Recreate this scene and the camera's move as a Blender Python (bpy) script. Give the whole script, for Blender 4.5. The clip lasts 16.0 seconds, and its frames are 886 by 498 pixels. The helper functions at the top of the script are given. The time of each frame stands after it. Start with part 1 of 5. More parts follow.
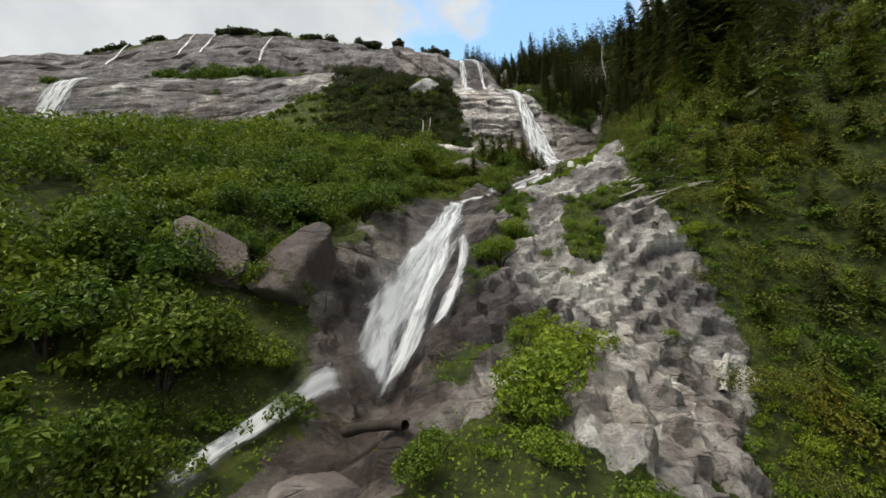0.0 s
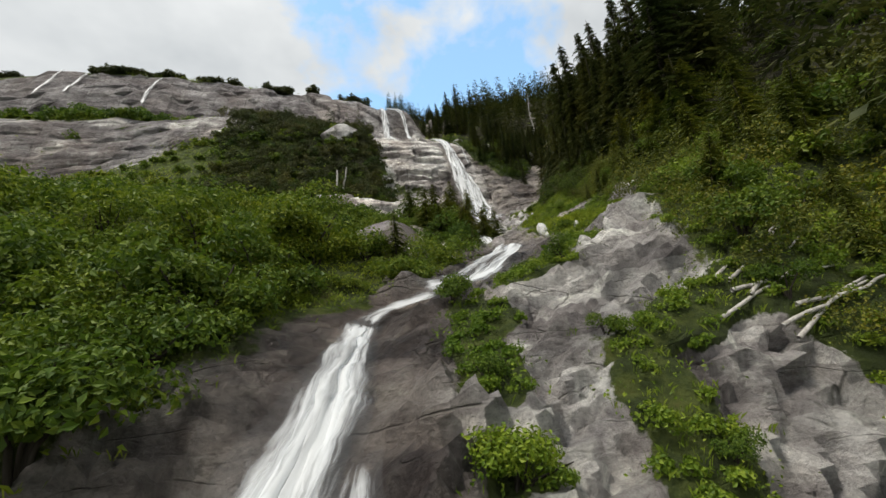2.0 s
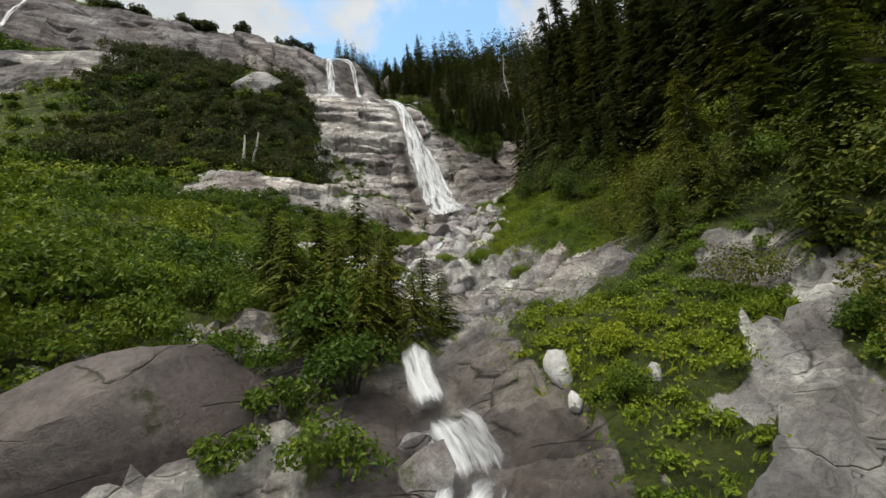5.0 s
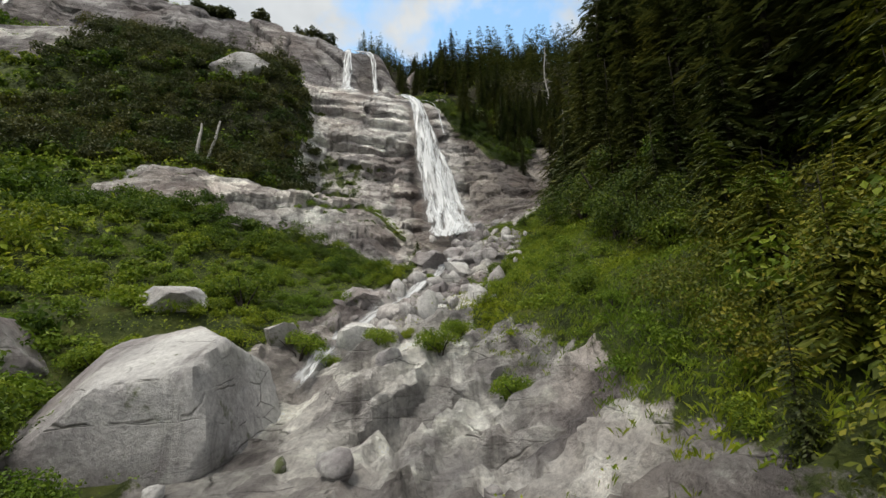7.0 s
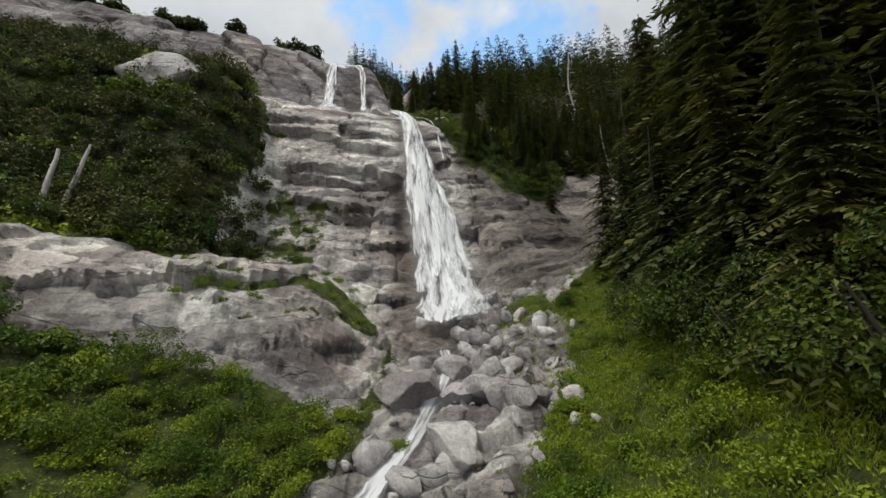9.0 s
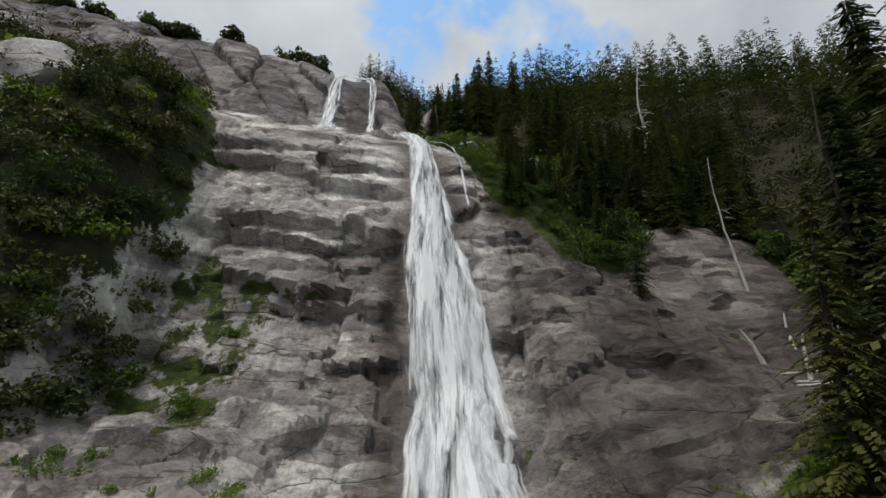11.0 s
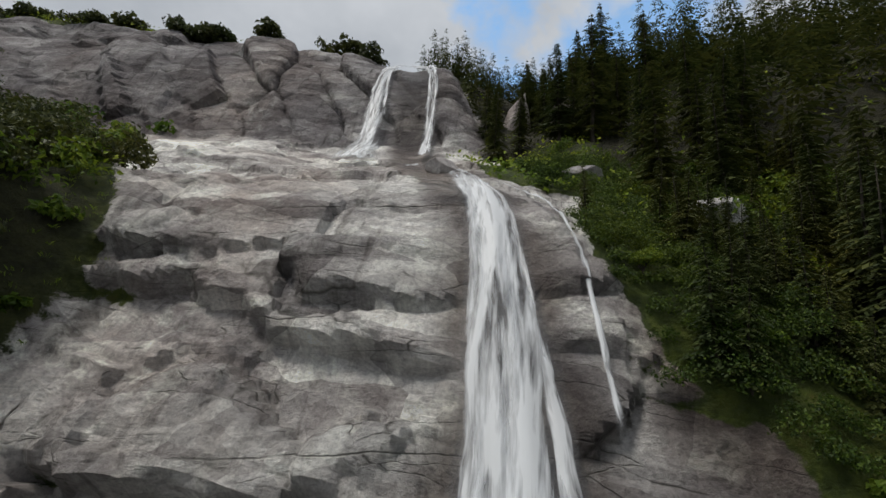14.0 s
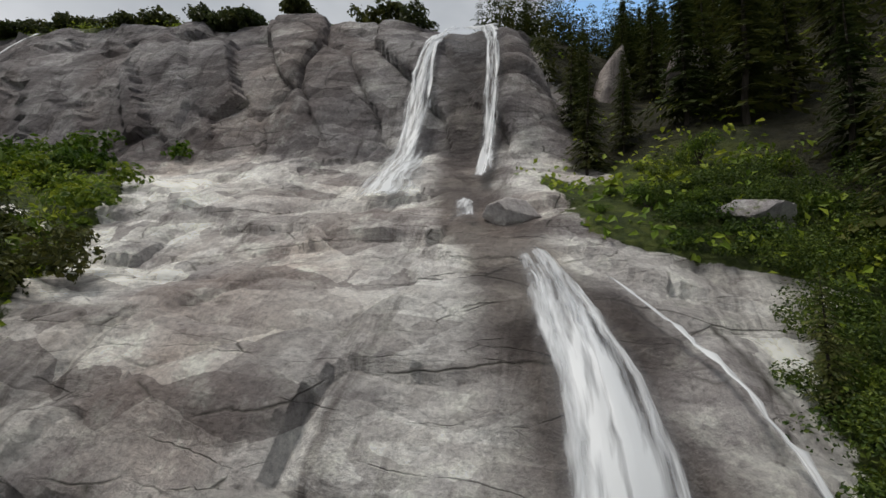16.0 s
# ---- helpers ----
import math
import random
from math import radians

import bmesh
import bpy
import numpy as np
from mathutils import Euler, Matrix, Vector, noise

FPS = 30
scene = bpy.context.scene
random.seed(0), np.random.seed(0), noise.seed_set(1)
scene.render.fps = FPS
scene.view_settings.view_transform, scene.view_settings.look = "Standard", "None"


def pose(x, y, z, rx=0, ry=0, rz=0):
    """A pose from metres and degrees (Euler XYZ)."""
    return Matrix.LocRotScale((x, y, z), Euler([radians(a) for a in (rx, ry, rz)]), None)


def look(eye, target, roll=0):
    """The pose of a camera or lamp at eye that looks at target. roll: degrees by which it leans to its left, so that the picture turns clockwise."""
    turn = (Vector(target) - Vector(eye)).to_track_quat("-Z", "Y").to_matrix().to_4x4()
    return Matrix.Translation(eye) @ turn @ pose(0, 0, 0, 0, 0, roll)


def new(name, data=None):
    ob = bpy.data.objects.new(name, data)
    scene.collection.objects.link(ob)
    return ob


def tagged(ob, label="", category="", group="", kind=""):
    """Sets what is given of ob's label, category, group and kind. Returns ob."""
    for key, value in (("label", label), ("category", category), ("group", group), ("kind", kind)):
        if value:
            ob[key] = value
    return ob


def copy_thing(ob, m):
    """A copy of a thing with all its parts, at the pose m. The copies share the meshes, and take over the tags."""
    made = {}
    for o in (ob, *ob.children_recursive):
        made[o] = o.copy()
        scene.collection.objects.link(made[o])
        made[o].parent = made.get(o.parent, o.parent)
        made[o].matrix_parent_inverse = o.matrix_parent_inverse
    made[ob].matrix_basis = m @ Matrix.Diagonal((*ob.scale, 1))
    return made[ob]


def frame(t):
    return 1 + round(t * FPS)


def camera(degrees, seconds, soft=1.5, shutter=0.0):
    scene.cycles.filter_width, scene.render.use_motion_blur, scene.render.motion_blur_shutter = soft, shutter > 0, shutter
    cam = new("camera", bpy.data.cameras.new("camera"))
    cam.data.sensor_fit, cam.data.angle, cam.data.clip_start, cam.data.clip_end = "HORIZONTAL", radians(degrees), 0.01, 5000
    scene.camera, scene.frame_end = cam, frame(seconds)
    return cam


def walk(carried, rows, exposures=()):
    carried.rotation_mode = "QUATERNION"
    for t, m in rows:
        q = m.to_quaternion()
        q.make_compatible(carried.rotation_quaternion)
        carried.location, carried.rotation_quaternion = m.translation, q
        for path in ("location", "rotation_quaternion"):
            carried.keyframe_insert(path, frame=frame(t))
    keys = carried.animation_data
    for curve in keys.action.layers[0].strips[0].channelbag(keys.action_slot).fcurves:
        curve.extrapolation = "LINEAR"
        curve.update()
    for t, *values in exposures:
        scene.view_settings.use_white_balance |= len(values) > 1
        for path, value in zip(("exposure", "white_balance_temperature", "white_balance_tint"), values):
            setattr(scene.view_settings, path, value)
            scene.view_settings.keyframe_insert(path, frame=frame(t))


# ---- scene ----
cam = camera(92.1, 16.0)
PATH = [
    (0, (0.389, -0.593, 20.021), (0.368, 1.388, 20.295), -2.1),
    (0.5, (0.797, 3.887, 21.689), (0.854, 5.856, 22.036), -2.2),
    (1, (1.189, 7.593, 23.181), (1.313, 9.546, 23.591), -2.7),
    (1.5, (1.501, 11.38, 24.792), (1.707, 13.318, 25.241), -4.0),
    (2, (1.868, 15.127, 26.422), (2.187, 17.042, 26.905), -6.2),
    (2.5, (2.248, 18.185, 28.236), (2.694, 20.078, 28.701), -9.1),
    (3, (2.97, 21.509, 30.205), (3.504, 23.389, 30.628), -11.5),
    (3.5, (3.742, 24.363, 32.024), (4.327, 26.238, 32.399), -12.5),
    (4, (4.78, 26.981, 33.775), (5.379, 28.858, 34.12), -10.3),
    (4.2, (5.123, 28.041, 34.438), (5.721, 29.92, 34.771), -8.9),
    (6.3, (13.899, 38.84, 38.059), (14.217, 40.792, 38.354), -0.1),
    (6.5, (14.467, 40.565, 38.84), (14.775, 42.515, 39.158), -0.3),
    (7, (15.765, 44.548, 40.702), (16.072, 46.493, 41.053), -0.4),
    (7.5, (17.113, 48.543, 42.496), (17.419, 50.489, 42.845), -0.2),
    (8, (18.451, 53.145, 44.517), (18.735, 55.087, 44.897), -0.1),
    (8.5, (19.369, 57.312, 46.574), (19.635, 59.245, 47.009), -0.2),
    (8.7, (19.508, 58.983, 47.531), (19.772, 60.915, 47.977), -0.4),
    (10.8, (21.984, 76.562, 57.953), (22.15, 78.48, 58.492), 1.2),
    (11, (22.268, 78.035, 59.054), (22.4, 79.953, 59.604), 2.0),
    (11.5, (22.94, 81.112, 61.601), (22.99, 83.035, 62.145), 3.0),
    (12, (23.128, 84.483, 64.188), (23.102, 86.414, 64.707), 2.3),
    (12.5, (23.213, 87.549, 66.75), (23.119, 89.485, 67.246), 1.7),
    (13, (23.201, 90.399, 69.276), (23.053, 92.336, 69.751), 2.1),
    (13.5, (23.271, 93.285, 71.775), (23.043, 95.22, 72.223), 3.2),
    (14, (22.985, 96.16, 74.17), (22.686, 98.09, 74.597), 3.4),
    (14.5, (22.752, 98.634, 76.626), (22.378, 100.559, 77.019), 3.5),
    (15, (22.427, 101.142, 79.051), (21.958, 103.055, 79.4), 3.3),
    (15.5, (21.98, 103.526, 81.39), (21.414, 105.424, 81.671), 2.5),
    (16, (21.586, 105.622, 83.432), (20.936, 107.505, 83.616), 1.3),
]
walk(cam, [(t, look(eye, target, roll)) for t, eye, target, roll in PATH], exposures=((0, 0.40, 6750, 8), (8, 0.34, 6700, 8), (11, 0.03, 6400, 10), (13, -0.10, 6400, 10), (16, -0.12, 6500, 10)))

# ------------------------------------------------------------ sky and sun
SUN_AZ, SUN_EL = radians(235), radians(66)
world = bpy.data.worlds.new("sky")
scene.world = world
world.use_nodes = True
wn, wl = world.node_tree.nodes, world.node_tree.links
wn.clear()


def wnode(kind, **values):
    n = wn.new(kind)
    for k, v in values.items():
        n.inputs[k].default_value = v
    return n


sky = wn.new("ShaderNodeTexSky")
sky.sky_type, sky.sun_disc = "NISHITA", False
sky.sun_elevation, sky.sun_rotation = SUN_EL, SUN_AZ
w_bg_sky = wnode("ShaderNodeBackground", Strength=0.15)
w_blue = wn.new("ShaderNodeMix")
w_blue.data_type, w_blue.blend_type = "RGBA", "MULTIPLY"
w_blue.inputs[0].default_value, w_blue.inputs[7].default_value = 1.0, (1.7, 2.0, 1.9, 1)
wl.new(sky.outputs[0], w_blue.inputs[6])
wl.new(w_blue.outputs[2], w_bg_sky.inputs["Color"])
w_co = wn.new("ShaderNodeTexCoord")
w_map = wnode("ShaderNodeMapping", Scale=(1.0, 1.0, 1.5))
wl.new(w_co.outputs["Generated"], w_map.inputs["Vector"])
w_n1 = wnode("ShaderNodeTexNoise", Scale=4.2, Detail=7.0, Roughness=0.52, Distortion=0.25)
wl.new(w_map.outputs[0], w_n1.inputs["Vector"])
# one opening in the cloud, over the head of the valley
GAP = Vector((0.17, 0.80, 0.600)).normalized()
w_dot = wn.new("ShaderNodeVectorMath")
w_dot.operation = "DOT_PRODUCT"
w_dot.inputs[1].default_value = GAP
wl.new(w_co.outputs["Generated"], w_dot.inputs[0])
w_gap = wn.new("ShaderNodeMapRange")
w_gap.inputs["From Min"].default_value, w_gap.inputs["From Max"].default_value = 0.93, 0.985
w_gap.inputs["To Min"].default_value, w_gap.inputs["To Max"].default_value = 0.30, -0.06
wl.new(w_dot.outputs["Value"], w_gap.inputs["Value"])
w_sum = wn.new("ShaderNodeMath")
wl.new(w_n1.outputs["Fac"], w_sum.inputs[0])
wl.new(w_gap.outputs[0], w_sum.inputs[1])
w_ramp = wn.new("ShaderNodeValToRGB")
w_ramp.color_ramp.elements[0].position, w_ramp.color_ramp.elements[1].position = 0.43, 0.55
w_ramp.color_ramp.elements[0].color = (0.04, 0.04, 0.04, 1)
wl.new(w_sum.outputs[0], w_ramp.inputs[0])
w_n2 = wnode("ShaderNodeTexNoise", Scale=2.4, Detail=5.0, Roughness=0.55)
wl.new(w_map.outputs[0], w_n2.inputs["Vector"])
w_shade = wn.new("ShaderNodeValToRGB")
w_shade.color_ramp.elements[0].position, w_shade.color_ramp.elements[1].position = 0.3, 0.66
w_shade.color_ramp.elements[0].color = (0.55, 0.59, 0.64, 1)
w_shade.color_ramp.elements[1].color = (0.87, 0.90, 0.94, 1)
wl.new(w_n2.outputs["Fac"], w_shade.inputs[0])
w_bg_cloud = wnode("ShaderNodeBackground", Strength=0.79)
wl.new(w_shade.outputs[0], w_bg_cloud.inputs["Color"])
w_mix, w_out = wn.new("ShaderNodeMixShader"), wn.new("ShaderNodeOutputWorld")
wl.new(w_ramp.outputs[0], w_mix.inputs[0])
wl.new(w_bg_sky.outputs[0], w_mix.inputs[1])
wl.new(w_bg_cloud.outputs[0], w_mix.inputs[2])
wl.new(w_mix.outputs[0], w_out.inputs["Surface"])

sun_data = bpy.data.lights.new("sun", "SUN")
sun_data.energy, sun_data.angle, sun_data.color = 2.6, radians(15), (1.0, 0.95, 0.87)
sun = new("sun", sun_data)
sun.matrix_world = look(
    (0, 0, 0),
    (-math.sin(SUN_AZ) * math.cos(SUN_EL), -math.cos(SUN_AZ) * math.cos(SUN_EL), -math.sin(SUN_EL)),
)


# ------------------------------------------------------------ materials
def material(name, rough=0.8, spec=0.3):
    m = bpy.data.materials.new(name)
    m.use_nodes = True
    bsdf = m.node_tree.nodes["Principled BSDF"]
    bsdf.inputs["Roughness"].default_value = rough
    bsdf.inputs["Specular IOR Level"].default_value = spec
    return m, m.node_tree.nodes, m.node_tree.links, bsdf


def noise_node(nodes, links, scale, detail=4.0, rough=0.55, stretch=None, distort=0.0):
    co = nodes.new("ShaderNodeNewGeometry")
    t = nodes.new("ShaderNodeTexNoise")
    t.inputs["Scale"].default_value, t.inputs["Detail"].default_value = scale, detail
    t.inputs["Roughness"].default_value, t.inputs["Distortion"].default_value = rough, distort
    out = co.outputs["Position"]
    if stretch:
        mp = nodes.new("ShaderNodeMapping")
        mp.inputs["Scale"].default_value = stretch
        links.new(out, mp.inputs["Vector"])
        out = mp.outputs[0]
    links.new(out, t.inputs["Vector"])
    return t.outputs["Fac"]


def ramp(nodes, links, fac, stops):
    r = nodes.new("ShaderNodeValToRGB")
    e = r.color_ramp.elements
    while len(e) < len(stops):
        e.new(0.5)
    for el, (p, c) in zip(e, stops):
        el.position, el.color = p, (*c, 1) if len(c) == 3 else c
    links.new(fac, r.inputs[0])
    return r.outputs[0]


def mixed(nodes, links, fac, a, b, how="MIX"):
    n = nodes.new("ShaderNodeMix")
    n.data_type, n.blend_type = "RGBA", how
    for socket, v in ((n.inputs[0], fac), (n.inputs[6], a), (n.inputs[7], b)):
        if isinstance(v, bpy.types.NodeSocket):
            links.new(v, socket)
        elif isinstance(v, tuple):
            socket.default_value = (*v, 1)
        else:
            socket.default_value = v
    return n.outputs[2]


def sums(nodes, links, op, a, b, clamp=False):
    n = nodes.new("ShaderNodeMath")
    n.operation, n.use_clamp = op, clamp
    for socket, v in zip(n.inputs, (a, b)):
        if isinstance(v, bpy.types.NodeSocket):
            links.new(v, socket)
        else:
            socket.default_value = v
    return n.outputs[0]


def bumped(nodes, links, bsdf, height, strength, distance):
    b = nodes.new("ShaderNodeBump")
    b.inputs["Strength"].default_value, b.inputs["Distance"].default_value = strength, distance
    links.new(height, b.inputs["Height"])
    links.new(b.outputs[0], bsdf.inputs["Normal"])


def rock_colour(nodes, links):
    """Granite: grey with mauve and pale zones, dark water streaks, specks and lichen."""
    big = noise_node(nodes, links, 0.13, 6, 0.62)
    base = ramp(nodes, links, big, [(0.30, (0.12, 0.11, 0.113)), (0.41, (0.26, 0.244, 0.252)), (0.52, (0.41, 0.40, 0.405)), (0.66, (0.62, 0.615, 0.61))])
    tint = noise_node(nodes, links, 0.07, 4, 0.55, (1, 1.3, 0.7))
    base = mixed(nodes, links, ramp(nodes, links, tint, [(0.48, (0, 0, 0)), (0.66, (0.75, 0.75, 0.75))]), base, (0.27, 0.228, 0.215))
    streak = noise_node(nodes, links, 1.0, 6, 0.62, (0.9, 0.14, 0.045), distort=0.5)
    base = mixed(nodes, links, ramp(nodes, links, streak, [(0.32, (0.7, 0.7, 0.7)), (0.45, (0, 0, 0))]), base, (0.10, 0.088, 0.085))
    pale = noise_node(nodes, links, 0.5, 9, 0.72, distort=0.4)
    base = mixed(nodes, links, ramp(nodes, links, pale, [(0.52, (0, 0, 0)), (0.66, (0.6, 0.6, 0.6))]), base, (0.60, 0.61, 0.585))
    grain = noise_node(nodes, links, 5.0, 8, 0.78)
    base = mixed(nodes, links, 0.85, base, ramp(nodes, links, grain, [(0.3, (0.42, 0.41, 0.41)), (0.46, (0.9, 0.9, 0.9)), (0.7, (1.4, 1.4, 1.38))]), "MULTIPLY")
    joints = []
    for scale, turn, stretch, width in ((0.15, (0.4, 0.45, 0.2), (0.3, 0.5, 1.7), 0.008), (0.45, (0.2, 0.3, 0.5), (0.28, 0.6, 1.9), 0.012)):
        co, mp, vo = nodes.new("ShaderNodeNewGeometry"), nodes.new("ShaderNodeMapping"), nodes.new("ShaderNodeTexVoronoi")
        mp.inputs["Rotation"].default_value, mp.inputs["Scale"].default_value = turn, stretch
        bend = nodes.new("ShaderNodeTexNoise")
        bend.inputs["Scale"].default_value, bend.inputs["Detail"].default_value = 0.35, 6
        add = nodes.new("ShaderNodeVectorMath")
        add.operation = "MULTIPLY_ADD"
        add.inputs[1].default_value = (0.7, 0.7, 0.7)
        links.new(co.outputs["Position"], bend.inputs["Vector"])
        links.new(bend.outputs["Color"], add.inputs[0])
        links.new(co.outputs["Position"], add.inputs[2])
        links.new(add.outputs[0], mp.inputs["Vector"])
        vo.feature, vo.inputs["Scale"].default_value = "DISTANCE_TO_EDGE", scale
        links.new(mp.outputs[0], vo.inputs["Vector"])
        edge = ramp(nodes, links, vo.outputs["Distance"], [(0.0, (1, 1, 1)), (width, (0, 0, 0))])
        here = ramp(nodes, links, noise_node(nodes, links, scale * 1.3, 4, 0.6), [(0.48, (0, 0, 0)), (0.58, (1, 1, 1))])
        joints.append(sums(nodes, links, "MULTIPLY", edge, here))
    joint = sums(nodes, links, "MAXIMUM", joints[0], joints[1])
    base = mixed(nodes, links, sums(nodes, links, "MULTIPLY", joint, 0.8), base, (0.035, 0.033, 0.024))
    return base, sums(nodes, links, "SUBTRACT", pale, sums(nodes, links, "MULTIPLY", joint, 0.3)), grain


def facets(nodes, links, scale, turn, stretch):
    """Broken faces: each cell is a plane of its own tilt. Returns its height and its random number."""
    co, bend = nodes.new("ShaderNodeNewGeometry"), nodes.new("ShaderNodeTexNoise")
    bend.inputs["Scale"].default_value, bend.inputs["Detail"].default_value = 0.8, 5
    add = nodes.new("ShaderNodeVectorMath")
    add.operation = "MULTIPLY_ADD"
    add.inputs[1].default_value = (0.55, 0.55, 0.55)
    mp, vo = nodes.new("ShaderNodeMapping"), nodes.new("ShaderNodeTexVoronoi")
    mp.inputs["Rotation"].default_value, mp.inputs["Scale"].default_value = turn, tuple(scale * v for v in stretch)
    vo.inputs["Scale"].default_value = 1.0
    links.new(co.outputs["Position"], bend.inputs["Vector"])
    links.new(bend.outputs["Color"], add.inputs[0])
    links.new(co.outputs["Position"], add.inputs[2])
    links.new(add.outputs[0], mp.inputs["Vector"])
    links.new(mp.outputs[0], vo.inputs["Vector"])
    off, tilt, dot = (nodes.new("ShaderNodeVectorMath") for _ in range(3))
    off.operation, tilt.operation, dot.operation = "SUBTRACT", "SUBTRACT", "DOT_PRODUCT"
    links.new(mp.outputs[0], off.inputs[0])
    links.new(vo.outputs["Position"], off.inputs[1])
    links.new(vo.outputs["Color"], tilt.inputs[0])
    tilt.inputs[1].default_value = (0.5, 0.5, 0.5)
    links.new(off.outputs[0], dot.inputs[0])
    links.new(tilt.outputs[0], dot.inputs[1])
    sep = nodes.new("ShaderNodeSeparateColor")
    links.new(vo.outputs["Color"], sep.inputs[0])
    return dot.outputs["Value"], sep.outputs[0]


def make_ground():
    m, n, l, bsdf = material("granite_and_moss", 0.82, 0.28)
    rock, pale, grain = rock_colour(n, l)
    att = n.new("ShaderNodeAttribute")
    att.attribute_name = "cover"
    soil_n = noise_node(n, l, 0.9, 7, 0.7)
    # soil colours lowered so that they include the shade under the undergrowth
    soil = ramp(n, l, soil_n, [(0.3, (0.020, 0.028, 0.007)), (0.47, (0.048, 0.068, 0.013)), (0.6, (0.095, 0.118, 0.022)), (0.75, (0.14, 0.122, 0.036))])
    edge = noise_node(n, l, 0.8, 8, 0.7)
    f = sums(n, l, "ADD", att.outputs["Fac"], sums(n, l, "MULTIPLY", sums(n, l, "SUBTRACT", edge, 0.5), 1.5))
    f = ramp(n, l, f, [(0.44, (0, 0, 0)), (0.56, (1, 1, 1))])
    tone = n.new("ShaderNodeAttribute")
    tone.attribute_name = "tone"
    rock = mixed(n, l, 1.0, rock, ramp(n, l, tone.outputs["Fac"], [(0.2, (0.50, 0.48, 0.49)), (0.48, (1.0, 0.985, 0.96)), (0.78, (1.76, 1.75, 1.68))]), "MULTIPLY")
    face_a, pick_a = facets(n, l, 0.42, (0.3, 0.5, 0.2), (0.55, 0.8, 1.6))
    face_b, pick_b = facets(n, l, 1.25, (0.5, 0.35, 0.6), (0.6, 0.9, 1.7))
    rock = mixed(n, l, 1.0, rock, ramp(n, l, pick_a, [(0.0, (0.62, 0.60, 0.60)), (0.5, (1.0, 1.0, 1.0)), (1.0, (1.38, 1.40, 1.37))]), "MULTIPLY")
    rock = mixed(n, l, 0.7, rock, ramp(n, l, pick_b, [(0.0, (0.75, 0.73, 0.72)), (1.0, (1.22, 1.23, 1.22))]), "MULTIPLY")
    wet = n.new("ShaderNodeAttribute")
    wet.attribute_name = "wet"
    wet_rock = mixed(n, l, wet.outputs["Fac"], rock, mixed(n, l, 1.0, rock, (0.27, 0.235, 0.22), "MULTIPLY"))
    forest_floor = n.new("ShaderNodeAttribute")
    forest_floor.attribute_name = "forest_floor"
    # near-black brown replaces the green soil where the forest stands
    soil = mixed(n, l, forest_floor.outputs["Fac"], soil, ramp(n, l, soil_n, [(0.35, (0.016, 0.016, 0.009)), (0.65, (0.045, 0.042, 0.02))]))
    l.new(mixed(n, l, f, wet_rock, soil), bsdf.inputs["Base Color"])
    l.new(sums(n, l, "SUBTRACT", 0.85, sums(n, l, "MULTIPLY", wet.outputs["Fac"], 0.5)), bsdf.inputs["Roughness"])
    ridges = noise_node(n, l, 0.7, 9, 0.68, (0.8, 0.9, 1.3))
    h = sums(n, l, "ADD", sums(n, l, "MULTIPLY", ridges, 0.9), sums(n, l, "ADD", pale, sums(n, l, "MULTIPLY", grain, 0.6)))
    beds = noise_node(n, l, 0.5, 7, 0.66, (0.6, 0.8, 1.9), distort=1.2)
    h = sums(n, l, "ADD", h, sums(n, l, "MULTIPLY", beds, 0.55))
    h = sums(n, l, "ADD", h, sums(n, l, "ADD", sums(n, l, "MULTIPLY", face_a, 2.2), sums(n, l, "MULTIPLY", face_b, 0.8)))
    bumped(n, l, bsdf, h, 1.0, 0.5)
    return m


def make_stone(name="boulder_granite", shade=(1.0, 1.0, 1.0), rough=0.8):
    m, n, l, bsdf = material(name, rough, 0.3)
    rock, pale, grain = rock_colour(n, l)
    info = n.new("ShaderNodeObjectInfo")
    rock = mixed(n, l, 1.0, rock, ramp(n, l, info.outputs["Random"], [(0, (0.75, 0.73, 0.73)), (1, (1.3, 1.3, 1.28))]), "MULTIPLY")
    moss = noise_node(n, l, 0.7, 7, 0.7)
    rock = mixed(n, l, ramp(n, l, moss, [(0.6, (0, 0, 0)), (0.68, (0.9, 0.9, 0.9))]), rock, (0.08, 0.10, 0.025))
    l.new(mixed(n, l, 1.0, rock, shade, "MULTIPLY"), bsdf.inputs["Base Color"])
    face, pick = facets(n, l, 0.8, (0.3, 0.5, 0.2), (0.7, 0.9, 1.4))
    relief = sums(n, l, "ADD", sums(n, l, "MULTIPLY", face, 1.4), sums(n, l, "ADD", pale, sums(n, l, "MULTIPLY", grain, 0.5)))
    bumped(n, l, bsdf, relief, 0.9, 0.3)
    return m


